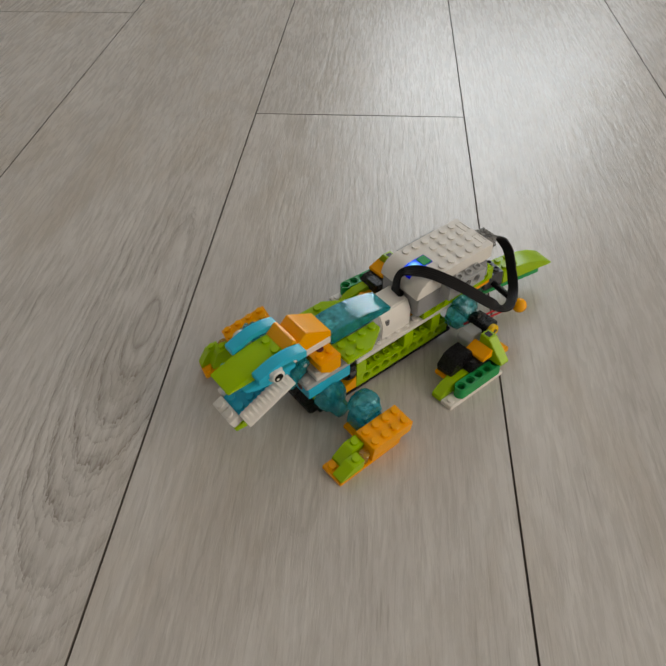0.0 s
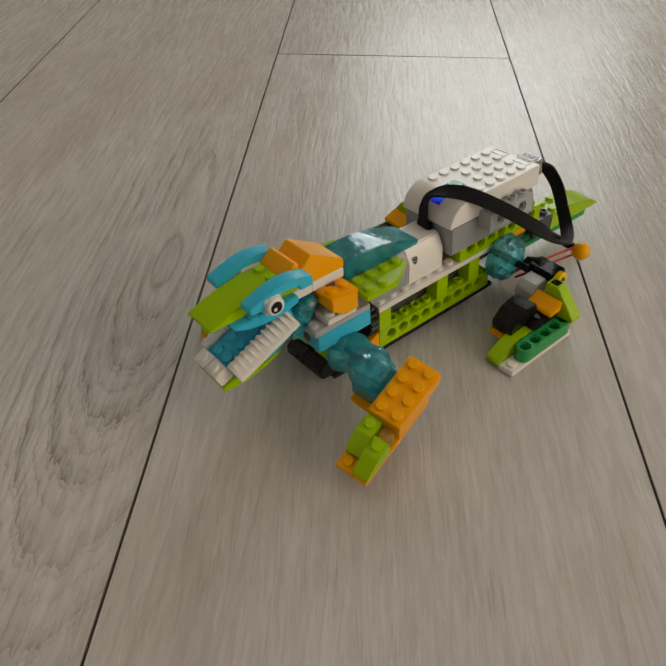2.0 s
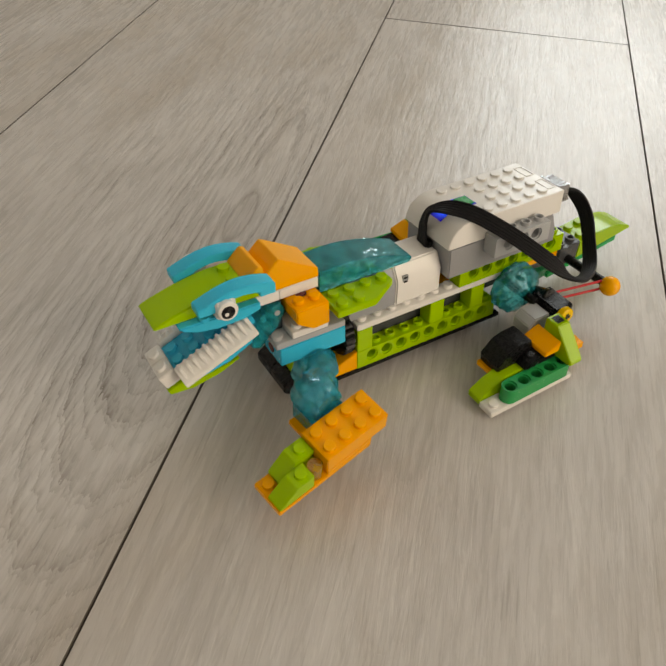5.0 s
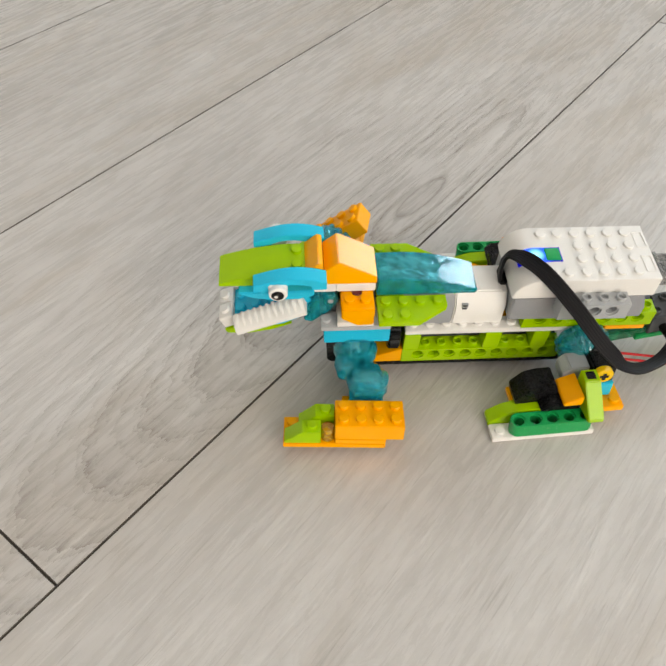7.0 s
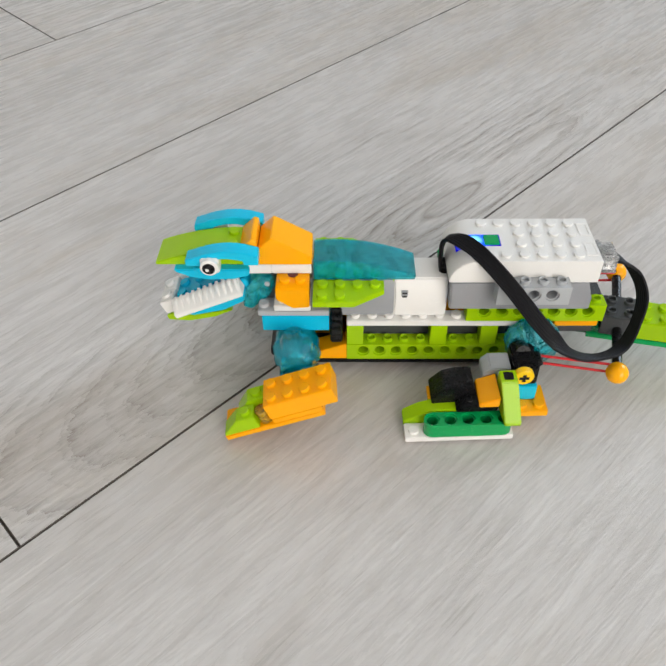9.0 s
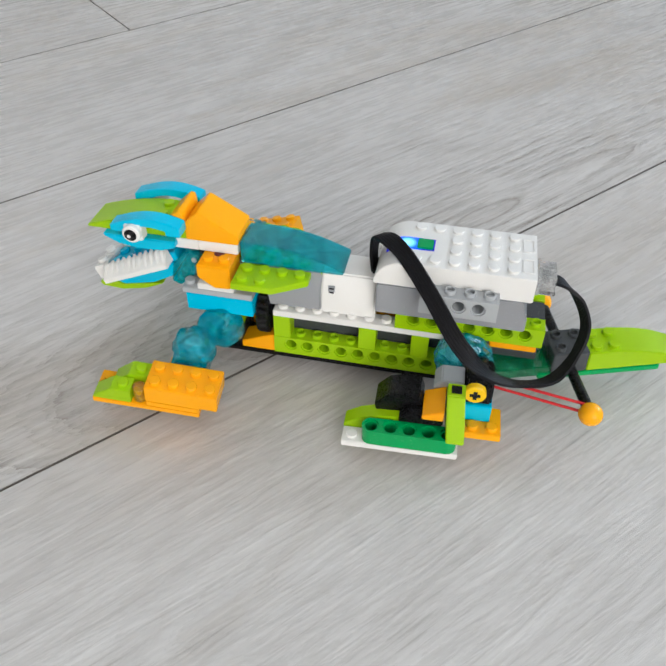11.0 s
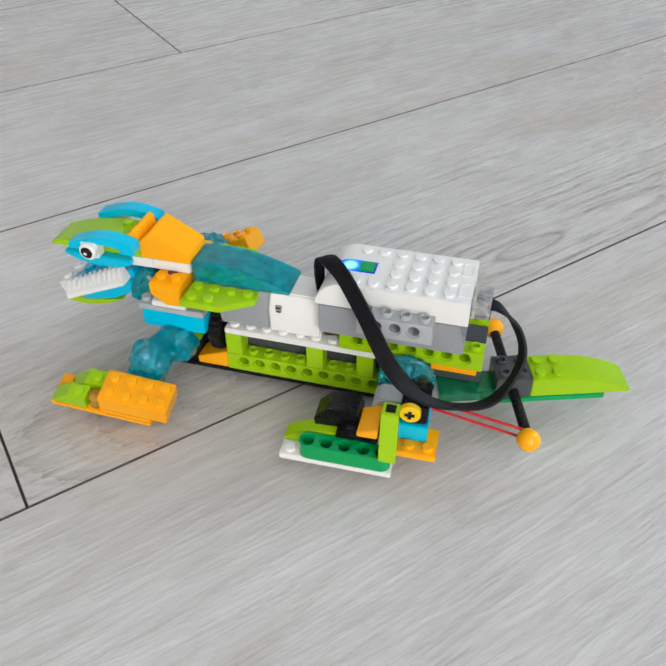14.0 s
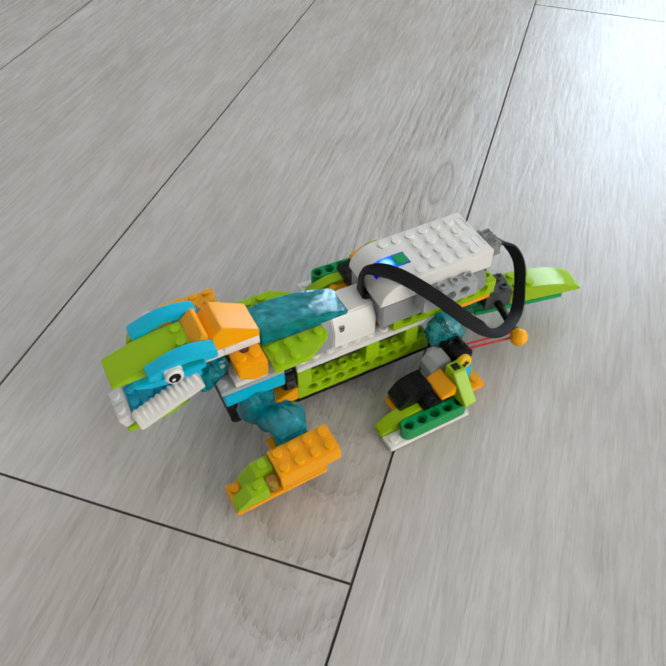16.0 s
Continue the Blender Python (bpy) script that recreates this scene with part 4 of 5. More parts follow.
def motions():
    period = 1.450
    body = [
        (0, pose(0.1172, -0.3882, 0.0079, -4.0, 2.8, 222.6)),
        (0.25, pose(0.1139, -0.3907, 0.0084, 1.3, 1.7, 224.0)),
        (0.5, pose(0.1109, -0.3944, 0.0102, 4.7, 0.5, 223.8)),
        (0.75, pose(0.1094, -0.3979, 0.0101, 3.3, 0.6, 222.3)),
        (1, pose(0.1076, -0.4011, 0.0099, -2.0, 0.9, 220.7)),
        (1.25, pose(0.1043, -0.4023, 0.0080, -5.5, 1.6, 220.7)),
        (1.5, pose(0.1011, -0.4025, 0.0073, -2.6, 2.3, 222.3)),
        (1.75, pose(0.0965, -0.4048, 0.0071, 2.1, 1.9, 223.3)),
        (2, pose(0.0922, -0.4084, 0.0090, 3.8, 1.3, 222.6)),
        (2.25, pose(0.0908, -0.4147, 0.0116, 1.2, 0.5, 221.3)),
        (2.5, pose(0.0890, -0.4205, 0.0140, -4.2, -0.1, 220.5)),
        (2.75, pose(0.0852, -0.4235, 0.0128, -6.2, 0.3, 221.2)),
        (3, pose(0.0815, -0.4258, 0.0113, -1.8, 0.7, 223.3)),
        (3.25, pose(0.0777, -0.4280, 0.0111, 3.2, 0.9, 224.3)),
        (3.5, pose(0.0741, -0.4314, 0.0114, 3.9, 0.9, 223.4)),
        (3.75, pose(0.0728, -0.4336, 0.0121, 0.2, 0.2, 221.5)),
        (4, pose(0.0713, -0.4352, 0.0123, -5.0, -0.2, 220.4)),
        (4.25, pose(0.0682, -0.4400, 0.0131, -6.7, 0.7, 220.7)),
        (4.5, pose(0.0651, -0.4408, 0.0120, -1.6, 0.7, 222.8)),
        (4.75, pose(0.0625, -0.4427, 0.0108, 4.7, 0.2, 224.3)),
        (5, pose(0.0600, -0.4455, 0.0110, 5.3, -0.4, 223.4)),
        (5.25, pose(0.0573, -0.4486, 0.0117, 0.2, -0.5, 221.6)),
        (5.5, pose(0.0543, -0.4509, 0.0118, -5.1, -0.4, 220.9)),
        (5.75, pose(0.0512, -0.4521, 0.0115, -4.9, -0.2, 222.1)),
        (6, pose(0.0482, -0.4530, 0.0107, 0.9, 0.2, 224.0)),
        (6.25, pose(0.0458, -0.4551, 0.0097, 6.5, 0.6, 224.6)),
        (6.5, pose(0.0433, -0.4581, 0.0098, 6.0, 0.3, 223.4)),
        (6.75, pose(0.0415, -0.4614, 0.0128, -0.4, -1.2, 221.8)),
        (7, pose(0.0396, -0.4637, 0.0154, -5.6, -2.5, 221.7)),
        (7.25, pose(0.0372, -0.4645, 0.0130, -4.3, -1.3, 223.1)),
        (7.5, pose(0.0352, -0.4655, 0.0107, 1.5, -0.4, 224.7)),
        (7.75, pose(0.0313, -0.4686, 0.0103, 6.2, -0.3, 224.9)),
        (8, pose(0.0274, -0.4725, 0.0103, 4.7, -0.3, 223.5)),
        (8.25, pose(0.0250, -0.4765, 0.0127, -1.7, -1.4, 222.2)),
        (8.5, pose(0.0225, -0.4794, 0.0145, -5.6, -2.3, 222.7)),
        (8.75, pose(0.0196, -0.4792, 0.0121, -3.0, -1.5, 224.0)),
        (9, pose(0.0171, -0.4793, 0.0099, 3.0, -1.0, 225.2)),
        (9.25, pose(0.0150, -0.4828, 0.0105, 6.2, -1.2, 224.9)),
        (9.5, pose(0.0128, -0.4869, 0.0122, 3.5, -1.2, 223.1)),
        (9.75, pose(0.0102, -0.4905, 0.0131, -2.3, -1.0, 221.7)),
        (10, pose(0.0074, -0.4931, 0.0130, -4.7, -0.8, 222.2)),
        (10.25, pose(0.0047, -0.4949, 0.0125, -0.8, -0.6, 224.1)),
        (10.5, pose(0.0024, -0.4975, 0.0123, 5.3, -0.6, 225.4)),
        (10.75, pose(0.0003, -0.5012, 0.0126, 7.2, -0.9, 224.8)),
        (11, pose(-0.0020, -0.5053, 0.0133, 2.9, -0.9, 222.8)),
        (11.25, pose(-0.0045, -0.5087, 0.0139, -3.0, -0.4, 221.3)),
        (11.5, pose(-0.0073, -0.5110, 0.0138, -4.0, 0.0, 222.1)),
        (11.75, pose(-0.0085, -0.5120, 0.0139, 1.9, -0.5, 224.4)),
        (12, pose(-0.0092, -0.5139, 0.0144, 8.6, -1.3, 225.7)),
        (12.25, pose(-0.0125, -0.5157, 0.0124, 8.5, -0.8, 225.0)),
        (12.5, pose(-0.0162, -0.5176, 0.0105, 2.8, -0.2, 223.4)),
        (12.75, pose(-0.0202, -0.5225, 0.0110, -2.8, 0.2, 222.3)),
        (13, pose(-0.0242, -0.5263, 0.0110, -2.8, 0.7, 223.2)),
        (13.25, pose(-0.0261, -0.5305, 0.0118, 3.6, 0.4, 225.0)),
        (13.5, pose(-0.0275, -0.5357, 0.0130, 9.6, -0.1, 225.5)),
        (13.75, pose(-0.0295, -0.5366, 0.0119, 8.4, 0.1, 224.3)),
        (14, pose(-0.0318, -0.5374, 0.0108, 2.3, 0.6, 222.7)),
        (14.25, pose(-0.0365, -0.5416, 0.0119, -2.5, 0.5, 222.5)),
        (14.5, pose(-0.0413, -0.5448, 0.0125, -1.2, 0.5, 224.0)),
        (14.75, pose(-0.0446, -0.5483, 0.0152, 4.2, -0.2, 226.6)),
        (15, pose(-0.0475, -0.5529, 0.0185, 7.8, -1.2, 227.5)),
        (15.25, pose(-0.0511, -0.5550, 0.0166, 5.6, -1.0, 225.3)),
        (15.5, pose(-0.0550, -0.5569, 0.0146, -0.5, -0.4, 223.1)),
        (15.75, pose(-0.0600, -0.5595, 0.0150, -4.2, 0.3, 223.3)),
        (16, pose(-0.0650, -0.5612, 0.0150, -1.6, 1.0, 225.2)),
    ]
    walk(robot, body)

    def tail_pose(t, m):
        """The tail drags level along the floor and swings from side to side."""
        place = m @ Vector((-0.130, 0, 0.006))
        heading = math.degrees(math.atan2(m[1][0], m[0][0]))
        return pose(place.x, place.y, 0.0152, 0, 1.5, heading + 1 - 16.5 * math.cos(2 * math.pi * (t / period - 0.145)))

    walk(legs[1], [
        (0, pose(0.0153, 0.0555, -0.0031, -5.9, -3.9, 3.2)),
        (0.25, pose(0.0142, 0.0536, 0.0021, -8.8, 12.8, 6.4)),
        (0.5, pose(0.0228, 0.0540, 0.0018, -13.7, 11.6, 15.8)),
        (0.75, pose(0.0305, 0.0557, -0.0051, -10.4, -5.8, 11.0)),
        (1, pose(0.0244, 0.0559, -0.0087, 4.4, -4.4, -0.7)),
        (1.25, pose(0.0174, 0.0579, -0.0052, 7.0, -3.8, 1.1)),
        (1.5, pose(0.0141, 0.0587, 0.0010, 1.8, 0.8, 2.7)),
        (1.75, pose(0.0144, 0.0572, 0.0065, -3.9, 21.0, 4.2)),
        (2, pose(0.0249, 0.0583, 0.0047, -12.3, 14.6, 11.1)),
        (2.25, pose(0.0297, 0.0567, -0.0050, -7.1, -3.6, 6.6)),
        (2.5, pose(0.0212, 0.0543, -0.0095, 5.9, -1.5, -0.8)),
        (2.75, pose(0.0153, 0.0560, -0.0051, 4.3, -1.7, 2.3)),
        (3, pose(0.0123, 0.0559, 0.0018, -1.1, 8.6, 2.6)),
        (3.25, pose(0.0152, 0.0541, 0.0067, -8.0, 24.5, 5.2)),
        (3.5, pose(0.0275, 0.0547, 0.0029, -17.1, 8.5, 11.0)),
        (3.75, pose(0.0302, 0.0556, -0.0044, -5.8, -3.5, 2.6)),
        (4, pose(0.0213, 0.0562, -0.0051, 8.5, 3.0, -4.2)),
        (4.25, pose(0.0158, 0.0564, -0.0024, 4.1, 0.1, -0.4)),
        (4.5, pose(0.0141, 0.0523, 0.0010, -3.2, 9.6, 2.0)),
        (4.75, pose(0.0185, 0.0503, 0.0040, -8.3, 23.4, 7.3)),
        (5, pose(0.0297, 0.0517, -0.0013, -12.2, 6.2, 11.0)),
        (5.25, pose(0.0302, 0.0515, -0.0086, -2.4, -5.4, 2.9)),
        (5.5, pose(0.0219, 0.0518, -0.0087, 5.1, -3.1, 0.5)),
        (5.75, pose(0.0173, 0.0523, -0.0049, -1.4, -5.5, 4.2)),
        (6, pose(0.0139, 0.0506, 0.0011, -2.7, 14.6, 1.9)),
        (6.25, pose(0.0181, 0.0498, 0.0030, -2.3, 28.8, 4.1)),
        (6.5, pose(0.0286, 0.0505, -0.0044, -3.7, 8.4, 5.4)),
        (6.75, pose(0.0271, 0.0514, -0.0095, 6.1, 0.1, -3.0)),
        (7, pose(0.0199, 0.0533, -0.0074, 8.4, -0.3, -2.9)),
        (7.25, pose(0.0170, 0.0517, -0.0050, -1.0, -5.1, 3.0)),
        (7.5, pose(0.0165, 0.0484, -0.0007, -6.1, 11.0, 5.9)),
        (7.75, pose(0.0239, 0.0488, 0.0004, -7.9, 17.6, 9.1)),
        (8, pose(0.0322, 0.0498, -0.0071, -3.7, 0.2, 5.1)),
        (8.25, pose(0.0283, 0.0488, -0.0132, 8.4, -4.4, -0.6)),
        (8.5, pose(0.0220, 0.0490, -0.0127, 9.0, -7.2, 4.0)),
        (8.75, pose(0.0180, 0.0498, -0.0060, 1.1, -3.2, 3.9)),
        (9, pose(0.0173, 0.0494, 0.0019, -2.4, 18.9, 2.8)),
        (9.25, pose(0.0272, 0.0500, 0.0005, -8.8, 13.9, 9.5)),
        (9.5, pose(0.0326, 0.0512, -0.0069, -7.0, -4.7, 6.5)),
        (9.75, pose(0.0251, 0.0515, -0.0094, 4.1, -3.3, -0.1)),
        (10, pose(0.0188, 0.0523, -0.0067, 1.8, -5.5, 3.2)),
        (10.25, pose(0.0154, 0.0514, -0.0014, -4.4, 2.7, 3.8)),
        (10.5, pose(0.0168, 0.0502, 0.0038, -7.2, 22.8, 5.9)),
        (10.75, pose(0.0277, 0.0515, 0.0004, -12.3, 10.9, 11.2)),
        (11, pose(0.0322, 0.0500, -0.0081, -6.7, -6.3, 5.7)),
        (11.25, pose(0.0259, 0.0468, -0.0102, -0.1, -6.0, 2.9)),
        (11.5, pose(0.0206, 0.0471, -0.0069, -6.0, -9.2, 7.3)),
        (11.75, pose(0.0167, 0.0467, -0.0008, -9.3, 6.4, 4.2)),
        (12, pose(0.0195, 0.0471, 0.0037, -11.1, 24.8, 5.2)),
        (12.25, pose(0.0320, 0.0481, -0.0024, -14.9, 4.3, 12.9)),
        (12.5, pose(0.0339, 0.0476, -0.0104, -5.0, -10.5, 9.0)),
        (12.75, pose(0.0248, 0.0479, -0.0092, 1.4, -8.2, 5.2)),
        (13, pose(0.0193, 0.0485, -0.0041, -6.2, -10.6, 7.5)),
        (13.25, pose(0.0155, 0.0452, 0.0018, -7.6, 13.9, 5.6)),
        (13.5, pose(0.0201, 0.0436, 0.0042, -9.5, 30.8, 9.3)),
        (13.75, pose(0.0329, 0.0459, -0.0026, -17.8, 3.9, 12.4)),
        (14, pose(0.0329, 0.0465, -0.0086, -12.7, -9.3, 5.6)),
        (14.25, pose(0.0238, 0.0473, -0.0092, -4.0, -7.6, 4.6)),
        (14.5, pose(0.0187, 0.0476, -0.0067, -6.7, -7.2, 6.5)),
        (14.75, pose(0.0164, 0.0467, -0.0001, -8.8, 14.9, 5.3)),
        (15, pose(0.0216, 0.0498, 0.0040, -11.6, 27.0, 10.1)),
        (15.25, pose(0.0318, 0.0519, -0.0049, -9.9, -1.7, 8.6)),
        (15.5, pose(0.0267, 0.0510, -0.0100, 2.4, -3.1, -0.2)),
        (15.75, pose(0.0184, 0.0518, -0.0084, 4.1, -0.7, -0.1)),
        (16, pose(0.0141, 0.0522, -0.0032, -1.9, 4.2, 0.7)),
    ])
    walk(legs[-1], [
        (0, pose(0.0307, -0.0532, 0.0050, 12.3, 16.7, -11.1)),
        (0.25, pose(0.0305, -0.0516, -0.0049, 3.0, -2.4, -3.4)),
        (0.5, pose(0.0224, -0.0518, -0.0051, -5.2, 1.2, -0.3)),
        (0.75, pose(0.0175, -0.0523, -0.0017, 1.0, -2.8, -4.1)),
        (1, pose(0.0168, -0.0527, 0.0077, 5.2, 22.3, -3.6)),
        (1.25, pose(0.0221, -0.0525, 0.0106, 9.3, 39.8, -8.4)),
        (1.5, pose(0.0317, -0.0527, 0.0022, 11.7, 9.9, -10.3)),
        (1.75, pose(0.0291, -0.0515, -0.0056, 0.4, -1.8, -1.7)),
        (2, pose(0.0209, -0.0519, -0.0048, -4.7, 0.4, -1.1)),
        (2.25, pose(0.0168, -0.0521, -0.0006, 2.4, -0.8, -4.2)),
        (2.5, pose(0.0169, -0.0524, 0.0089, 5.6, 29.3, -3.9)),
        (2.75, pose(0.0244, -0.0528, 0.0100, 10.5, 36.2, -9.7)),
        (3, pose(0.0321, -0.0523, -0.0003, 10.3, 4.4, -9.0)),
        (3.25, pose(0.0273, -0.0514, -0.0059, -2.0, -0.6, -0.6)),
        (3.5, pose(0.0198, -0.0521, -0.0042, -3.6, -0.9, -2.1)),
        (3.75, pose(0.0164, -0.0521, 0.0010, 3.5, 2.9, -4.1)),
        (4, pose(0.0174, -0.0522, 0.0099, 6.2, 35.2, -4.6)),
        (4.25, pose(0.0268, -0.0531, 0.0090, 11.6, 30.7, -10.7)),
        (4.5, pose(0.0319, -0.0518, -0.0026, 8.3, 0.4, -7.2)),
        (4.75, pose(0.0256, -0.0515, -0.0059, -3.8, 0.6, 0.1)),
        (5, pose(0.0190, -0.0523, -0.0034, -2.2, -2.3, -3.0)),
        (5.25, pose(0.0163, -0.0523, 0.0037, 4.2, 8.3, -3.8)),
        (5.5, pose(0.0185, -0.0522, 0.0126, 7.0, 39.3, -5.6)),
        (5.75, pose(0.0292, -0.0534, 0.0102, 12.2, 23.9, -11.2)),
        (6, pose(0.0315, -0.0517, -0.0039, 5.8, -1.8, -5.3)),
        (6.25, pose(0.0239, -0.0516, -0.0054, -4.9, 1.3, 0.1)),
        (6.5, pose(0.0182, -0.0524, -0.0026, -0.6, -3.1, -3.7)),
        (6.75, pose(0.0164, -0.0525, 0.0075, 4.7, 15.0, -3.6)),
        (7, pose(0.0201, -0.0523, 0.0140, 8.1, 40.8, -6.9)),
        (7.25, pose(0.0307, -0.0532, 0.0075, 12.3, 16.7, -11.1)),
        (7.5, pose(0.0305, -0.0516, -0.0049, 3.0, -2.4, -3.4)),
        (7.75, pose(0.0224, -0.0518, -0.0049, -5.2, 1.2, -0.3)),
        (8, pose(0.0175, -0.0523, -0.0017, 1.0, -2.8, -4.1)),
        (8.25, pose(0.0168, -0.0527, 0.0109, 5.2, 22.3, -3.6)),
        (8.5, pose(0.0221, -0.0525, 0.0139, 9.3, 39.8, -8.4)),
        (8.75, pose(0.0317, -0.0527, 0.0037, 11.7, 9.9, -10.3)),
        (9, pose(0.0291, -0.0515, -0.0056, 0.4, -1.8, -1.7)),
        (9.25, pose(0.0209, -0.0519, -0.0046, -4.6, 0.4, -1.1)),
        (9.5, pose(0.0168, -0.0521, 0.0002, 2.6, 1.2, -4.2)),
        (9.75, pose(0.0178, -0.0524, 0.0122, 6.2, 30.1, -4.6)),
        (10, pose(0.0261, -0.0530, 0.0118, 10.5, 30.5, -9.6)),
        (10.25, pose(0.0310, -0.0521, -0.0012, 7.4, 3.2, -7.0)),
        (10.5, pose(0.0251, -0.0516, -0.0054, -2.5, -0.7, -1.0)),
        (10.75, pose(0.0186, -0.0520, -0.0025, -1.2, 0.4, -2.8)),
        (11, pose(0.0173, -0.0526, 0.0076, 4.6, 15.8, -4.3)),
        (11.25, pose(0.0212, -0.0526, 0.0127, 8.4, 33.4, -7.0)),
        (11.5, pose(0.0293, -0.0531, 0.0079, 10.3, 18.6, -9.3)),
        (11.75, pose(0.0294, -0.0517, -0.0038, 3.5, 0.5, -4.3)),
        (12, pose(0.0229, -0.0518, -0.0050, -3.2, -0.6, -1.1)),
        (12.25, pose(0.0178, -0.0522, -0.0007, 0.4, 1.9, -3.3)),
        (12.5, pose(0.0178, -0.0529, 0.0101, 5.3, 20.7, -4.5)),
        (12.75, pose(0.0228, -0.0527, 0.0125, 9.1, 33.1, -7.8)),
        (13, pose(0.0302, -0.0528, 0.0050, 9.6, 13.6, -8.8)),
        (13.25, pose(0.0284, -0.0516, -0.0047, 1.5, -0.6, -3.1)),
        (13.5, pose(0.0216, -0.0519, -0.0045, -3.2, -0.5, -1.4)),
        (13.75, pose(0.0173, -0.0523, 0.0009, 1.5, 4.1, -3.7)),
        (14, pose(0.0182, -0.0528, 0.0114, 6.1, 25.3, -4.9)),
        (14.25, pose(0.0245, -0.0529, 0.0120, 9.8, 31.2, -8.6)),
        (14.5, pose(0.0305, -0.0525, 0.0023, 8.6, 9.1, -8.0)),
        (14.75, pose(0.0272, -0.0516, -0.0051, -0.3, -1.0, -2.2)),
        (15, pose(0.0204, -0.0519, -0.0039, -2.7, -0.4, -1.8)),
        (15.25, pose(0.0171, -0.0523, 0.0029, 2.7, 7.2, -3.9)),
        (15.5, pose(0.0189, -0.0526, 0.0121, 6.8, 29.3, -5.5)),
        (15.75, pose(0.0264, -0.0530, 0.0113, 10.3, 27.8, -9.2)),
        (16, pose(0.0317, -0.0527, 0.0037, 11.7, 9.9, -10.3)),
    ])
    for s in (1, -1):
        rows = []
        for k in range(81):
            t = k * 0.2
            turn = 360 * (t / period + (0 if s > 0 else 0.5)) + 100
            rows.append((t, pose(0.024, 0, 0.0115, 0, turn, 0)))
        walk(cranks[s], rows)
        links = []
        for t, m in body:
            place = tail_pose(t, m) @ Vector((-0.0035, s * 0.036, 0.004))
            links.append((t, Matrix.Translation(m.inverted() @ place) @ pose(0, 0, 0, 0, 0, -s * 4)))
        walk(bands[s], links)
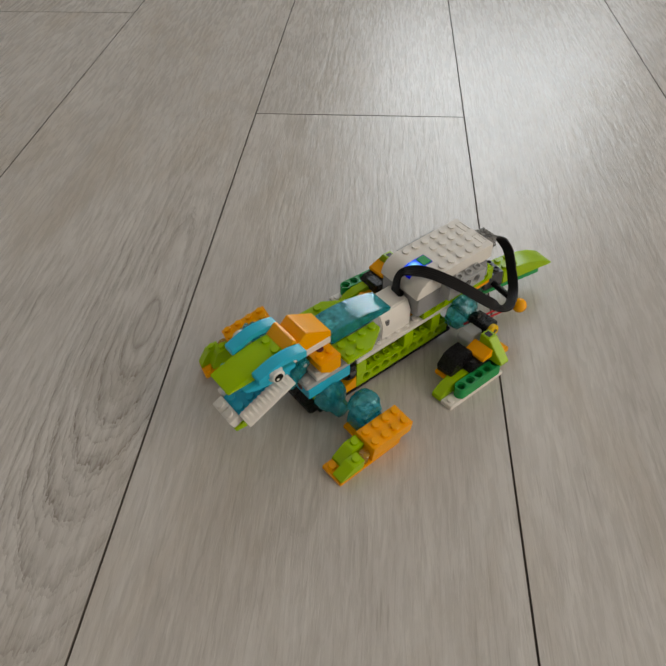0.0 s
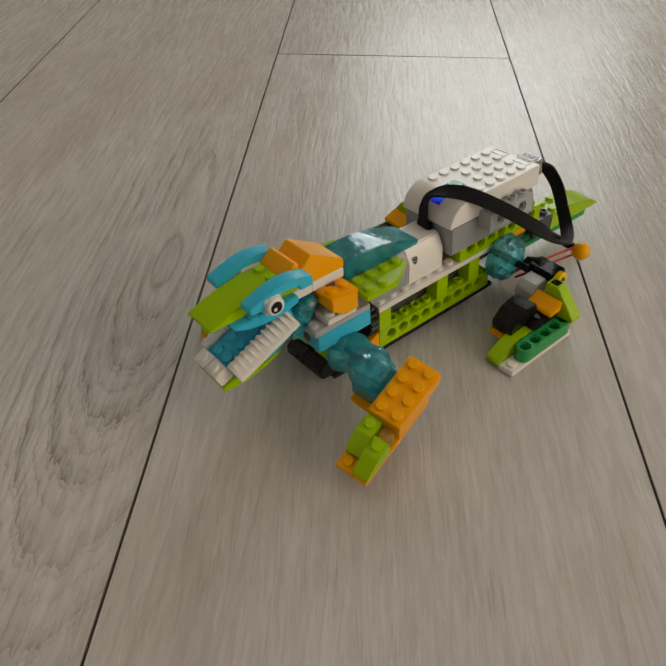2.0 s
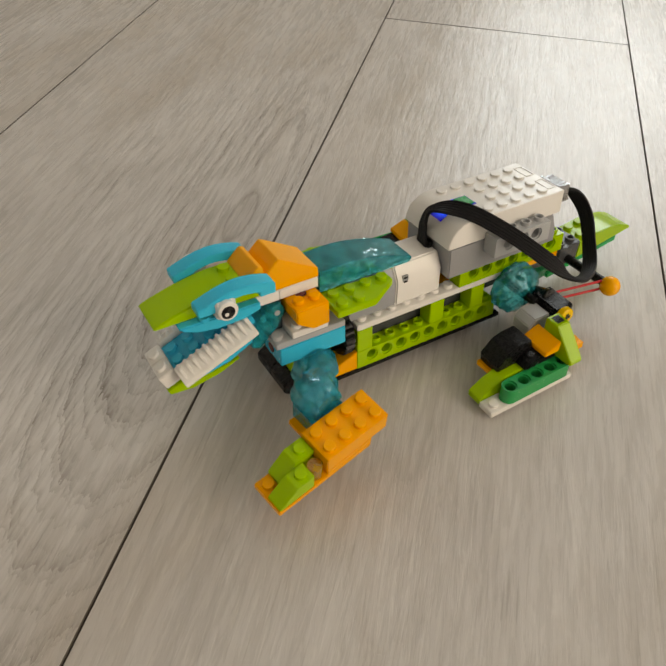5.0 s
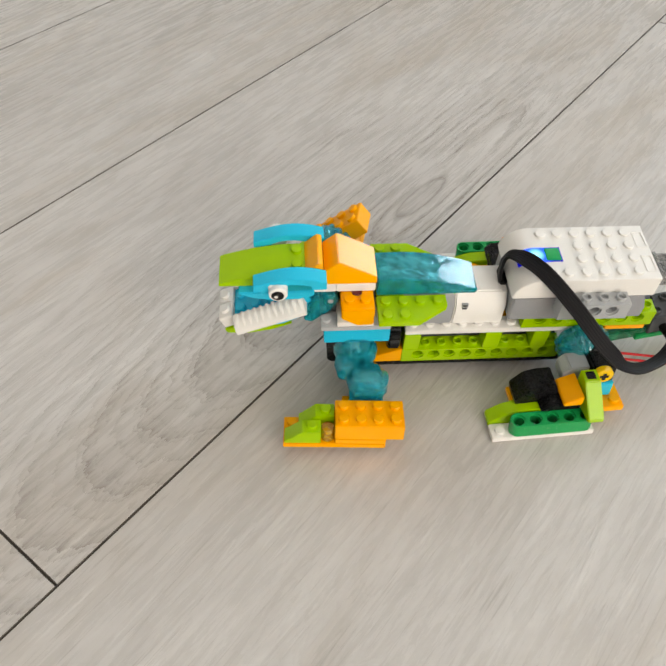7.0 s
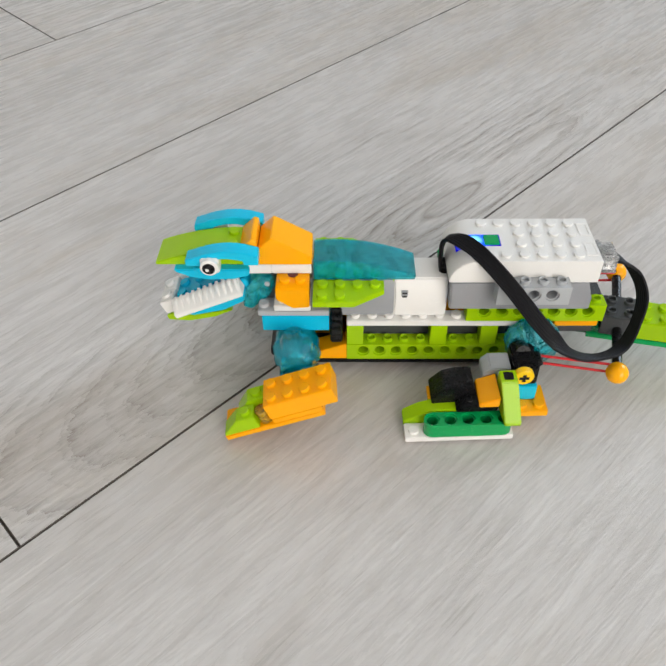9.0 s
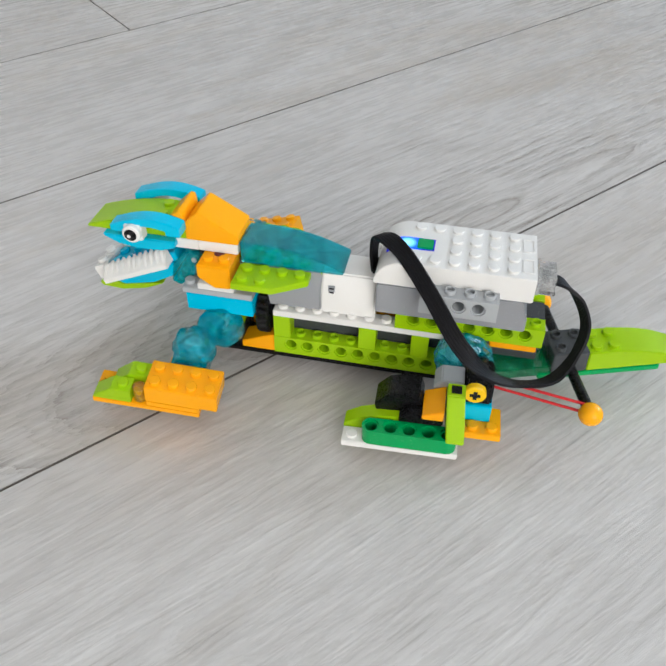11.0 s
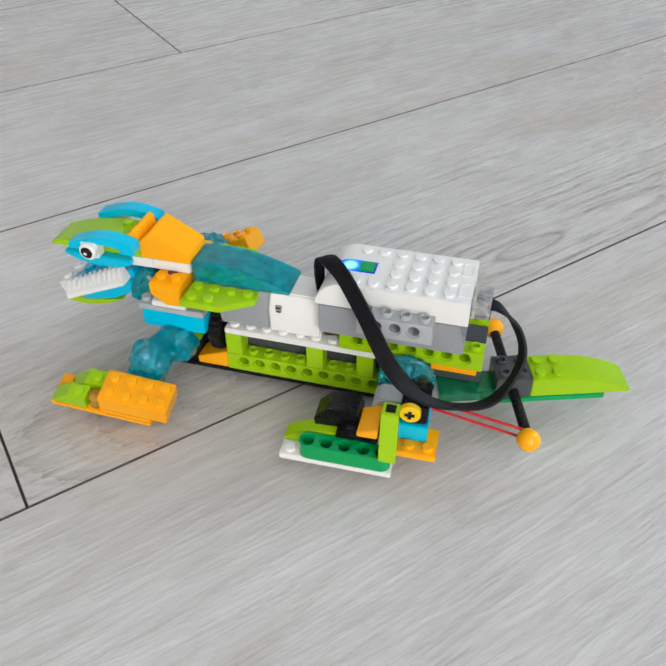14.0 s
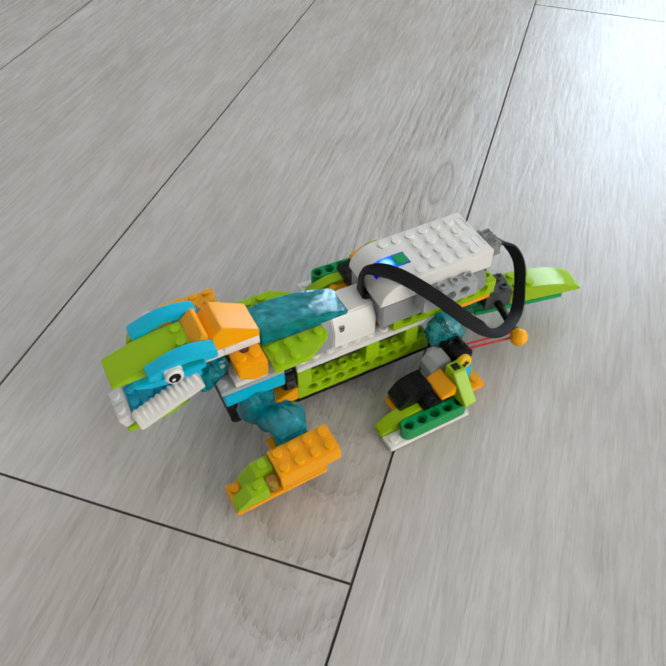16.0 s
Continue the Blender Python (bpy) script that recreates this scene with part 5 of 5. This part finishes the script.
    walk(rears[1], [
        (0, pose(-0.0590, 0.0561, -0.0070, 3.9, -2.9, 1.5)),
        (0.25, pose(-0.0563, 0.0569, -0.0111, -1.3, -1.7, 1.8)),
        (0.5, pose(-0.0620, 0.0571, -0.0147, -4.7, -0.3, 1.8)),
        (0.75, pose(-0.0700, 0.0568, -0.0136, -3.3, -0.5, 1.8)),
        (1, pose(-0.0723, 0.0566, -0.0090, 2.0, -1.0, 1.7)),
        (1.25, pose(-0.0662, 0.0558, -0.0048, 5.5, -1.8, 1.6)),
        (1.5, pose(-0.0582, 0.0562, -0.0070, 2.6, -2.3, 1.6)),
        (1.75, pose(-0.0578, 0.0572, -0.0107, -2.2, -1.8, 1.8)),
        (2, pose(-0.0653, 0.0572, -0.0138, -3.8, -1.2, 1.8)),
        (2.25, pose(-0.0726, 0.0568, -0.0131, -1.2, -0.4, 1.7)),
        (2.5, pose(-0.0731, 0.0567, -0.0099, 4.2, -0.0, 1.7)),
        (2.75, pose(-0.0668, 0.0561, -0.0075, 6.1, -0.5, 1.7)),
        (3, pose(-0.0604, 0.0565, -0.0101, 1.8, -0.7, 1.7)),
        (3.25, pose(-0.0596, 0.0570, -0.0146, -3.2, -0.8, 1.8)),
        (3.5, pose(-0.0658, 0.0568, -0.0154, -3.7, -0.8, 1.8)),
        (3.75, pose(-0.0720, 0.0568, -0.0123, -0.2, -0.2, 1.7)),
        (4, pose(-0.0703, 0.0564, -0.0074, 5.0, 0.1, 1.7)),
        (4.25, pose(-0.0619, 0.0561, -0.0077, 6.7, -0.9, 1.6)),
        (4.5, pose(-0.0550, 0.0558, -0.0111, 1.6, -0.8, 1.7)),
        (4.75, pose(-0.0567, 0.0553, -0.0150, -4.7, -0.0, 1.7)),
        (5, pose(-0.0648, 0.0544, -0.0135, -4.1, 0.5, 1.7)),
        (5.25, pose(-0.0702, 0.0537, -0.0104, -0.2, 0.5, 1.7)),
        (5.5, pose(-0.0672, 0.0526, -0.0066, 5.1, 0.3, 1.8)),
        (5.75, pose(-0.0590, 0.0516, -0.0067, 4.9, 0.1, 1.7)),
        (6, pose(-0.0536, 0.0513, -0.0114, -0.9, -0.1, 1.7)),
        (6.25, pose(-0.0555, 0.0513, -0.0145, -5.2, -0.4, 1.8)),
        (6.5, pose(-0.0631, 0.0513, -0.0116, -3.0, -0.2, 1.7)),
        (6.75, pose(-0.0676, 0.0513, -0.0080, 0.4, 1.2, 1.7)),
        (7, pose(-0.0636, 0.0512, -0.0075, 5.7, 2.3, 2.0)),
        (7.25, pose(-0.0546, 0.0511, -0.0077, 4.3, 1.2, 1.8)),
        (7.5, pose(-0.0509, 0.0513, -0.0100, -1.2, 0.5, 1.7)),
        (7.75, pose(-0.0561, 0.0513, -0.0117, -3.1, 0.5, 1.7)),
        (8, pose(-0.0640, 0.0513, -0.0107, -2.6, 0.4, 1.7)),
        (8.25, pose(-0.0662, 0.0513, -0.0071, 1.7, 1.4, 1.8)),
        (8.5, pose(-0.0603, 0.0512, -0.0068, 5.6, 2.2, 1.9)),
        (8.75, pose(-0.0523, 0.0512, -0.0078, 3.0, 1.5, 1.8)),
        (9, pose(-0.0509, 0.0513, -0.0105, -2.6, 1.1, 1.7)),
        (9.25, pose(-0.0572, 0.0513, -0.0092, -3.1, 1.3, 1.6)),
        (9.5, pose(-0.0659, 0.0513, -0.0073, -1.7, 1.3, 1.6)),
        (9.75, pose(-0.0670, 0.0513, -0.0064, 2.4, 1.0, 1.8)),
        (10, pose(-0.0598, 0.0513, -0.0077, 4.7, 0.6, 1.8)),
        (10.25, pose(-0.0525, 0.0513, -0.0108, 0.8, 0.5, 1.7)),
        (10.5, pose(-0.0528, 0.0513, -0.0120, -2.6, 0.8, 1.7)),
        (10.75, pose(-0.0601, 0.0511, -0.0117, -3.6, 1.1, 1.6)),
        (11, pose(-0.0657, 0.0512, -0.0081, -1.4, 1.0, 1.7)),
        (11.25, pose(-0.0627, 0.0513, -0.0038, 3.0, 0.3, 1.7)),
        (11.5, pose(-0.0547, 0.0513, -0.0051, 4.0, -0.1, 1.7)),
        (11.75, pose(-0.0490, 0.0513, -0.0083, -0.9, 0.5, 1.7)),
        (12, pose(-0.0517, 0.0506, -0.0146, -4.2, 1.5, 1.5)),
        (12.25, pose(-0.0594, 0.0506, -0.0128, -4.2, 1.0, 1.6)),
        (12.5, pose(-0.0644, 0.0512, -0.0060, -1.4, 0.3, 1.7)),
        (12.75, pose(-0.0612, 0.0513, -0.0038, 2.8, -0.3, 1.7)),
        (13, pose(-0.0529, 0.0513, -0.0050, 2.8, -0.8, 1.7)),
        (13.25, pose(-0.0487, 0.0513, -0.0090, -1.8, -0.3, 1.7)),
        (13.5, pose(-0.0529, 0.0505, -0.0152, -4.8, 0.4, 1.7)),
        (13.75, pose(-0.0611, 0.0505, -0.0132, -4.2, 0.1, 1.7)),
        (14, pose(-0.0650, 0.0512, -0.0067, -1.2, -0.5, 1.7)),
        (14.25, pose(-0.0604, 0.0513, -0.0046, 2.5, -0.6, 1.7)),
        (14.5, pose(-0.0522, 0.0513, -0.0065, 1.2, -0.6, 1.7)),
        (14.75, pose(-0.0501, 0.0510, -0.0121, -2.1, 0.4, 1.7)),
        (15, pose(-0.0567, 0.0500, -0.0178, -3.9, 1.5, 1.5)),
        (15.25, pose(-0.0646, 0.0504, -0.0139, -2.8, 1.1, 1.6)),
        (15.5, pose(-0.0666, 0.0513, -0.0066, 0.5, 0.4, 1.7)),
        (15.75, pose(-0.0616, 0.0513, -0.0071, 4.2, -0.4, 1.7)),
        (16, pose(-0.0548, 0.0513, -0.0134, 1.6, -1.0, 1.7)),
    ])
    walk(rears[-1], [
        (0, pose(-0.0671, -0.0594, -0.0150, 4.1, -2.6, -1.9)),
        (0.25, pose(-0.0701, -0.0592, -0.0088, -1.2, -1.8, -1.7)),
        (0.5, pose(-0.0646, -0.0586, -0.0054, -4.7, -0.6, -1.7)),
        (0.75, pose(-0.0564, -0.0587, -0.0068, -3.3, -0.7, -1.7)),
        (1, pose(-0.0540, -0.0595, -0.0127, 2.1, -0.9, -1.8)),
        (1.25, pose(-0.0597, -0.0595, -0.0154, 5.6, -1.4, -1.9)),
        (1.5, pose(-0.0674, -0.0594, -0.0124, 2.7, -2.2, -1.8)),
        (1.75, pose(-0.0687, -0.0591, -0.0067, -2.1, -2.0, -1.6)),
        (2, pose(-0.0620, -0.0588, -0.0060, -3.8, -1.4, -1.6)),
        (2.25, pose(-0.0542, -0.0591, -0.0105, -1.2, -0.5, -1.7)),
        (2.5, pose(-0.0535, -0.0593, -0.0176, 3.8, 0.2, -1.7)),
        (2.75, pose(-0.0604, -0.0593, -0.0164, 3.4, -0.1, -1.7)),
        (3, pose(-0.0673, -0.0593, -0.0132, 1.7, -0.6, -1.7)),
        (3.25, pose(-0.0668, -0.0591, -0.0084, -3.1, -1.0, -1.7)),
        (3.5, pose(-0.0592, -0.0589, -0.0079, -3.9, -1.0, -1.7)),
        (3.75, pose(-0.0524, -0.0593, -0.0118, -0.2, -0.2, -1.7)),
        (4, pose(-0.0535, -0.0593, -0.0165, 4.4, 0.4, -1.7)),
        (4.25, pose(-0.0612, -0.0593, -0.0149, 3.4, -0.5, -1.8)),
        (4.5, pose(-0.0676, -0.0593, -0.0116, 1.0, -0.7, -1.7)),
        (4.75, pose(-0.0658, -0.0589, -0.0057, -4.7, -0.3, -1.7)),
        (5, pose(-0.0580, -0.0585, -0.0048, -5.4, 0.2, -1.7)),
        (5.25, pose(-0.0530, -0.0592, -0.0107, -0.2, 0.5, -1.7)),
        (5.5, pose(-0.0564, -0.0593, -0.0153, 4.0, 0.6, -1.7)),
        (5.75, pose(-0.0649, -0.0593, -0.0129, 2.6, 0.4, -1.7)),
        (6, pose(-0.0699, -0.0593, -0.0096, -0.9, -0.2, -1.7)),
        (6.25, pose(-0.0664, -0.0585, -0.0030, -6.5, -0.8, -1.6)),
        (6.5, pose(-0.0580, -0.0584, -0.0035, -6.0, -0.5, -1.7)),
        (6.75, pose(-0.0538, -0.0593, -0.0121, 0.4, 1.2, -1.7)),
        (7, pose(-0.0583, -0.0594, -0.0133, 2.7, 2.6, -1.5)),
        (7.25, pose(-0.0663, -0.0593, -0.0107, 2.1, 1.5, -1.6)),
        (7.5, pose(-0.0693, -0.0593, -0.0084, -1.5, 0.4, -1.7)),
        (7.75, pose(-0.0638, -0.0586, -0.0031, -6.2, 0.1, -1.7)),
        (8, pose(-0.0555, -0.0587, -0.0048, -4.7, 0.1, -1.7)),
        (8.25, pose(-0.0532, -0.0593, -0.0131, 1.7, 1.5, -1.7)),
        (8.5, pose(-0.0590, -0.0594, -0.0119, 2.7, 2.5, -1.5)),
        (8.75, pose(-0.0666, -0.0593, -0.0089, 1.4, 1.6, -1.6)),
        (9, pose(-0.0678, -0.0592, -0.0054, -3.1, 0.9, -1.8)),
        (9.25, pose(-0.0610, -0.0586, -0.0025, -6.2, 1.0, -1.8)),
        (9.5, pose(-0.0534, -0.0590, -0.0073, -3.5, 1.0, -1.8)),
        (9.75, pose(-0.0528, -0.0593, -0.0125, 1.7, 1.1, -1.7)),
        (10, pose(-0.0597, -0.0593, -0.0111, 2.3, 0.9, -1.7)),
        (10.25, pose(-0.0666, -0.0593, -0.0078, 0.4, 0.6, -1.7)),
        (10.5, pose(-0.0660, -0.0592, -0.0056, -5.4, 0.5, -1.8)),
        (10.75, pose(-0.0584, -0.0588, -0.0039, -7.2, 0.7, -1.8)),
        (11, pose(-0.0517, -0.0592, -0.0093, -2.9, 0.8, -1.8)),
        (11.25, pose(-0.0528, -0.0593, -0.0118, 1.5, 0.5, -1.7)),
        (11.5, pose(-0.0605, -0.0592, -0.0115, 2.0, 0.1, -1.7)),
        (11.75, pose(-0.0663, -0.0593, -0.0065, -1.9, 0.4, -1.7)),
        (12, pose(-0.0639, -0.0590, -0.0038, -8.6, 1.0, -1.9)),
        (12.25, pose(-0.0557, -0.0585, -0.0024, -8.6, 0.5, -1.8)),
        (12.5, pose(-0.0502, -0.0591, -0.0071, -2.8, 0.1, -1.7)),
        (12.75, pose(-0.0531, -0.0593, -0.0109, 1.7, -0.1, -1.7)),
        (13, pose(-0.0611, -0.0593, -0.0084, 1.4, -0.6, -1.8)),
        (13.25, pose(-0.0656, -0.0593, -0.0055, -3.6, -0.5, -1.7)),
        (13.5, pose(-0.0616, -0.0589, -0.0024, -9.6, -0.2, -1.7)),
        (13.75, pose(-0.0532, -0.0586, -0.0028, -8.4, -0.4, -1.7)),
        (14, pose(-0.0492, -0.0592, -0.0085, -2.3, -0.7, -1.7)),
        (14.25, pose(-0.0536, -0.0593, -0.0098, 1.3, -0.5, -1.7)),
        (14.5, pose(-0.0616, -0.0592, -0.0073, 0.6, -0.5, -1.7)),
        (14.75, pose(-0.0646, -0.0593, -0.0039, -4.2, 0.1, -1.7)),
        (15, pose(-0.0591, -0.0593, -0.0040, -7.8, 1.0, -1.9)),
        (15.25, pose(-0.0509, -0.0593, -0.0068, -5.6, 0.8, -1.8)),
        (15.5, pose(-0.0485, -0.0593, -0.0088, 0.3, 0.4, -1.7)),
        (15.75, pose(-0.0542, -0.0589, -0.0131, 2.1, -0.1, -1.7)),
        (16, pose(-0.0618, -0.0591, -0.0107, 0.8, -0.9, -1.7)),
    ])
    walk(tail, [(t, m.inverted() @ tail_pose(t, m)) for t, m in body])


motions()
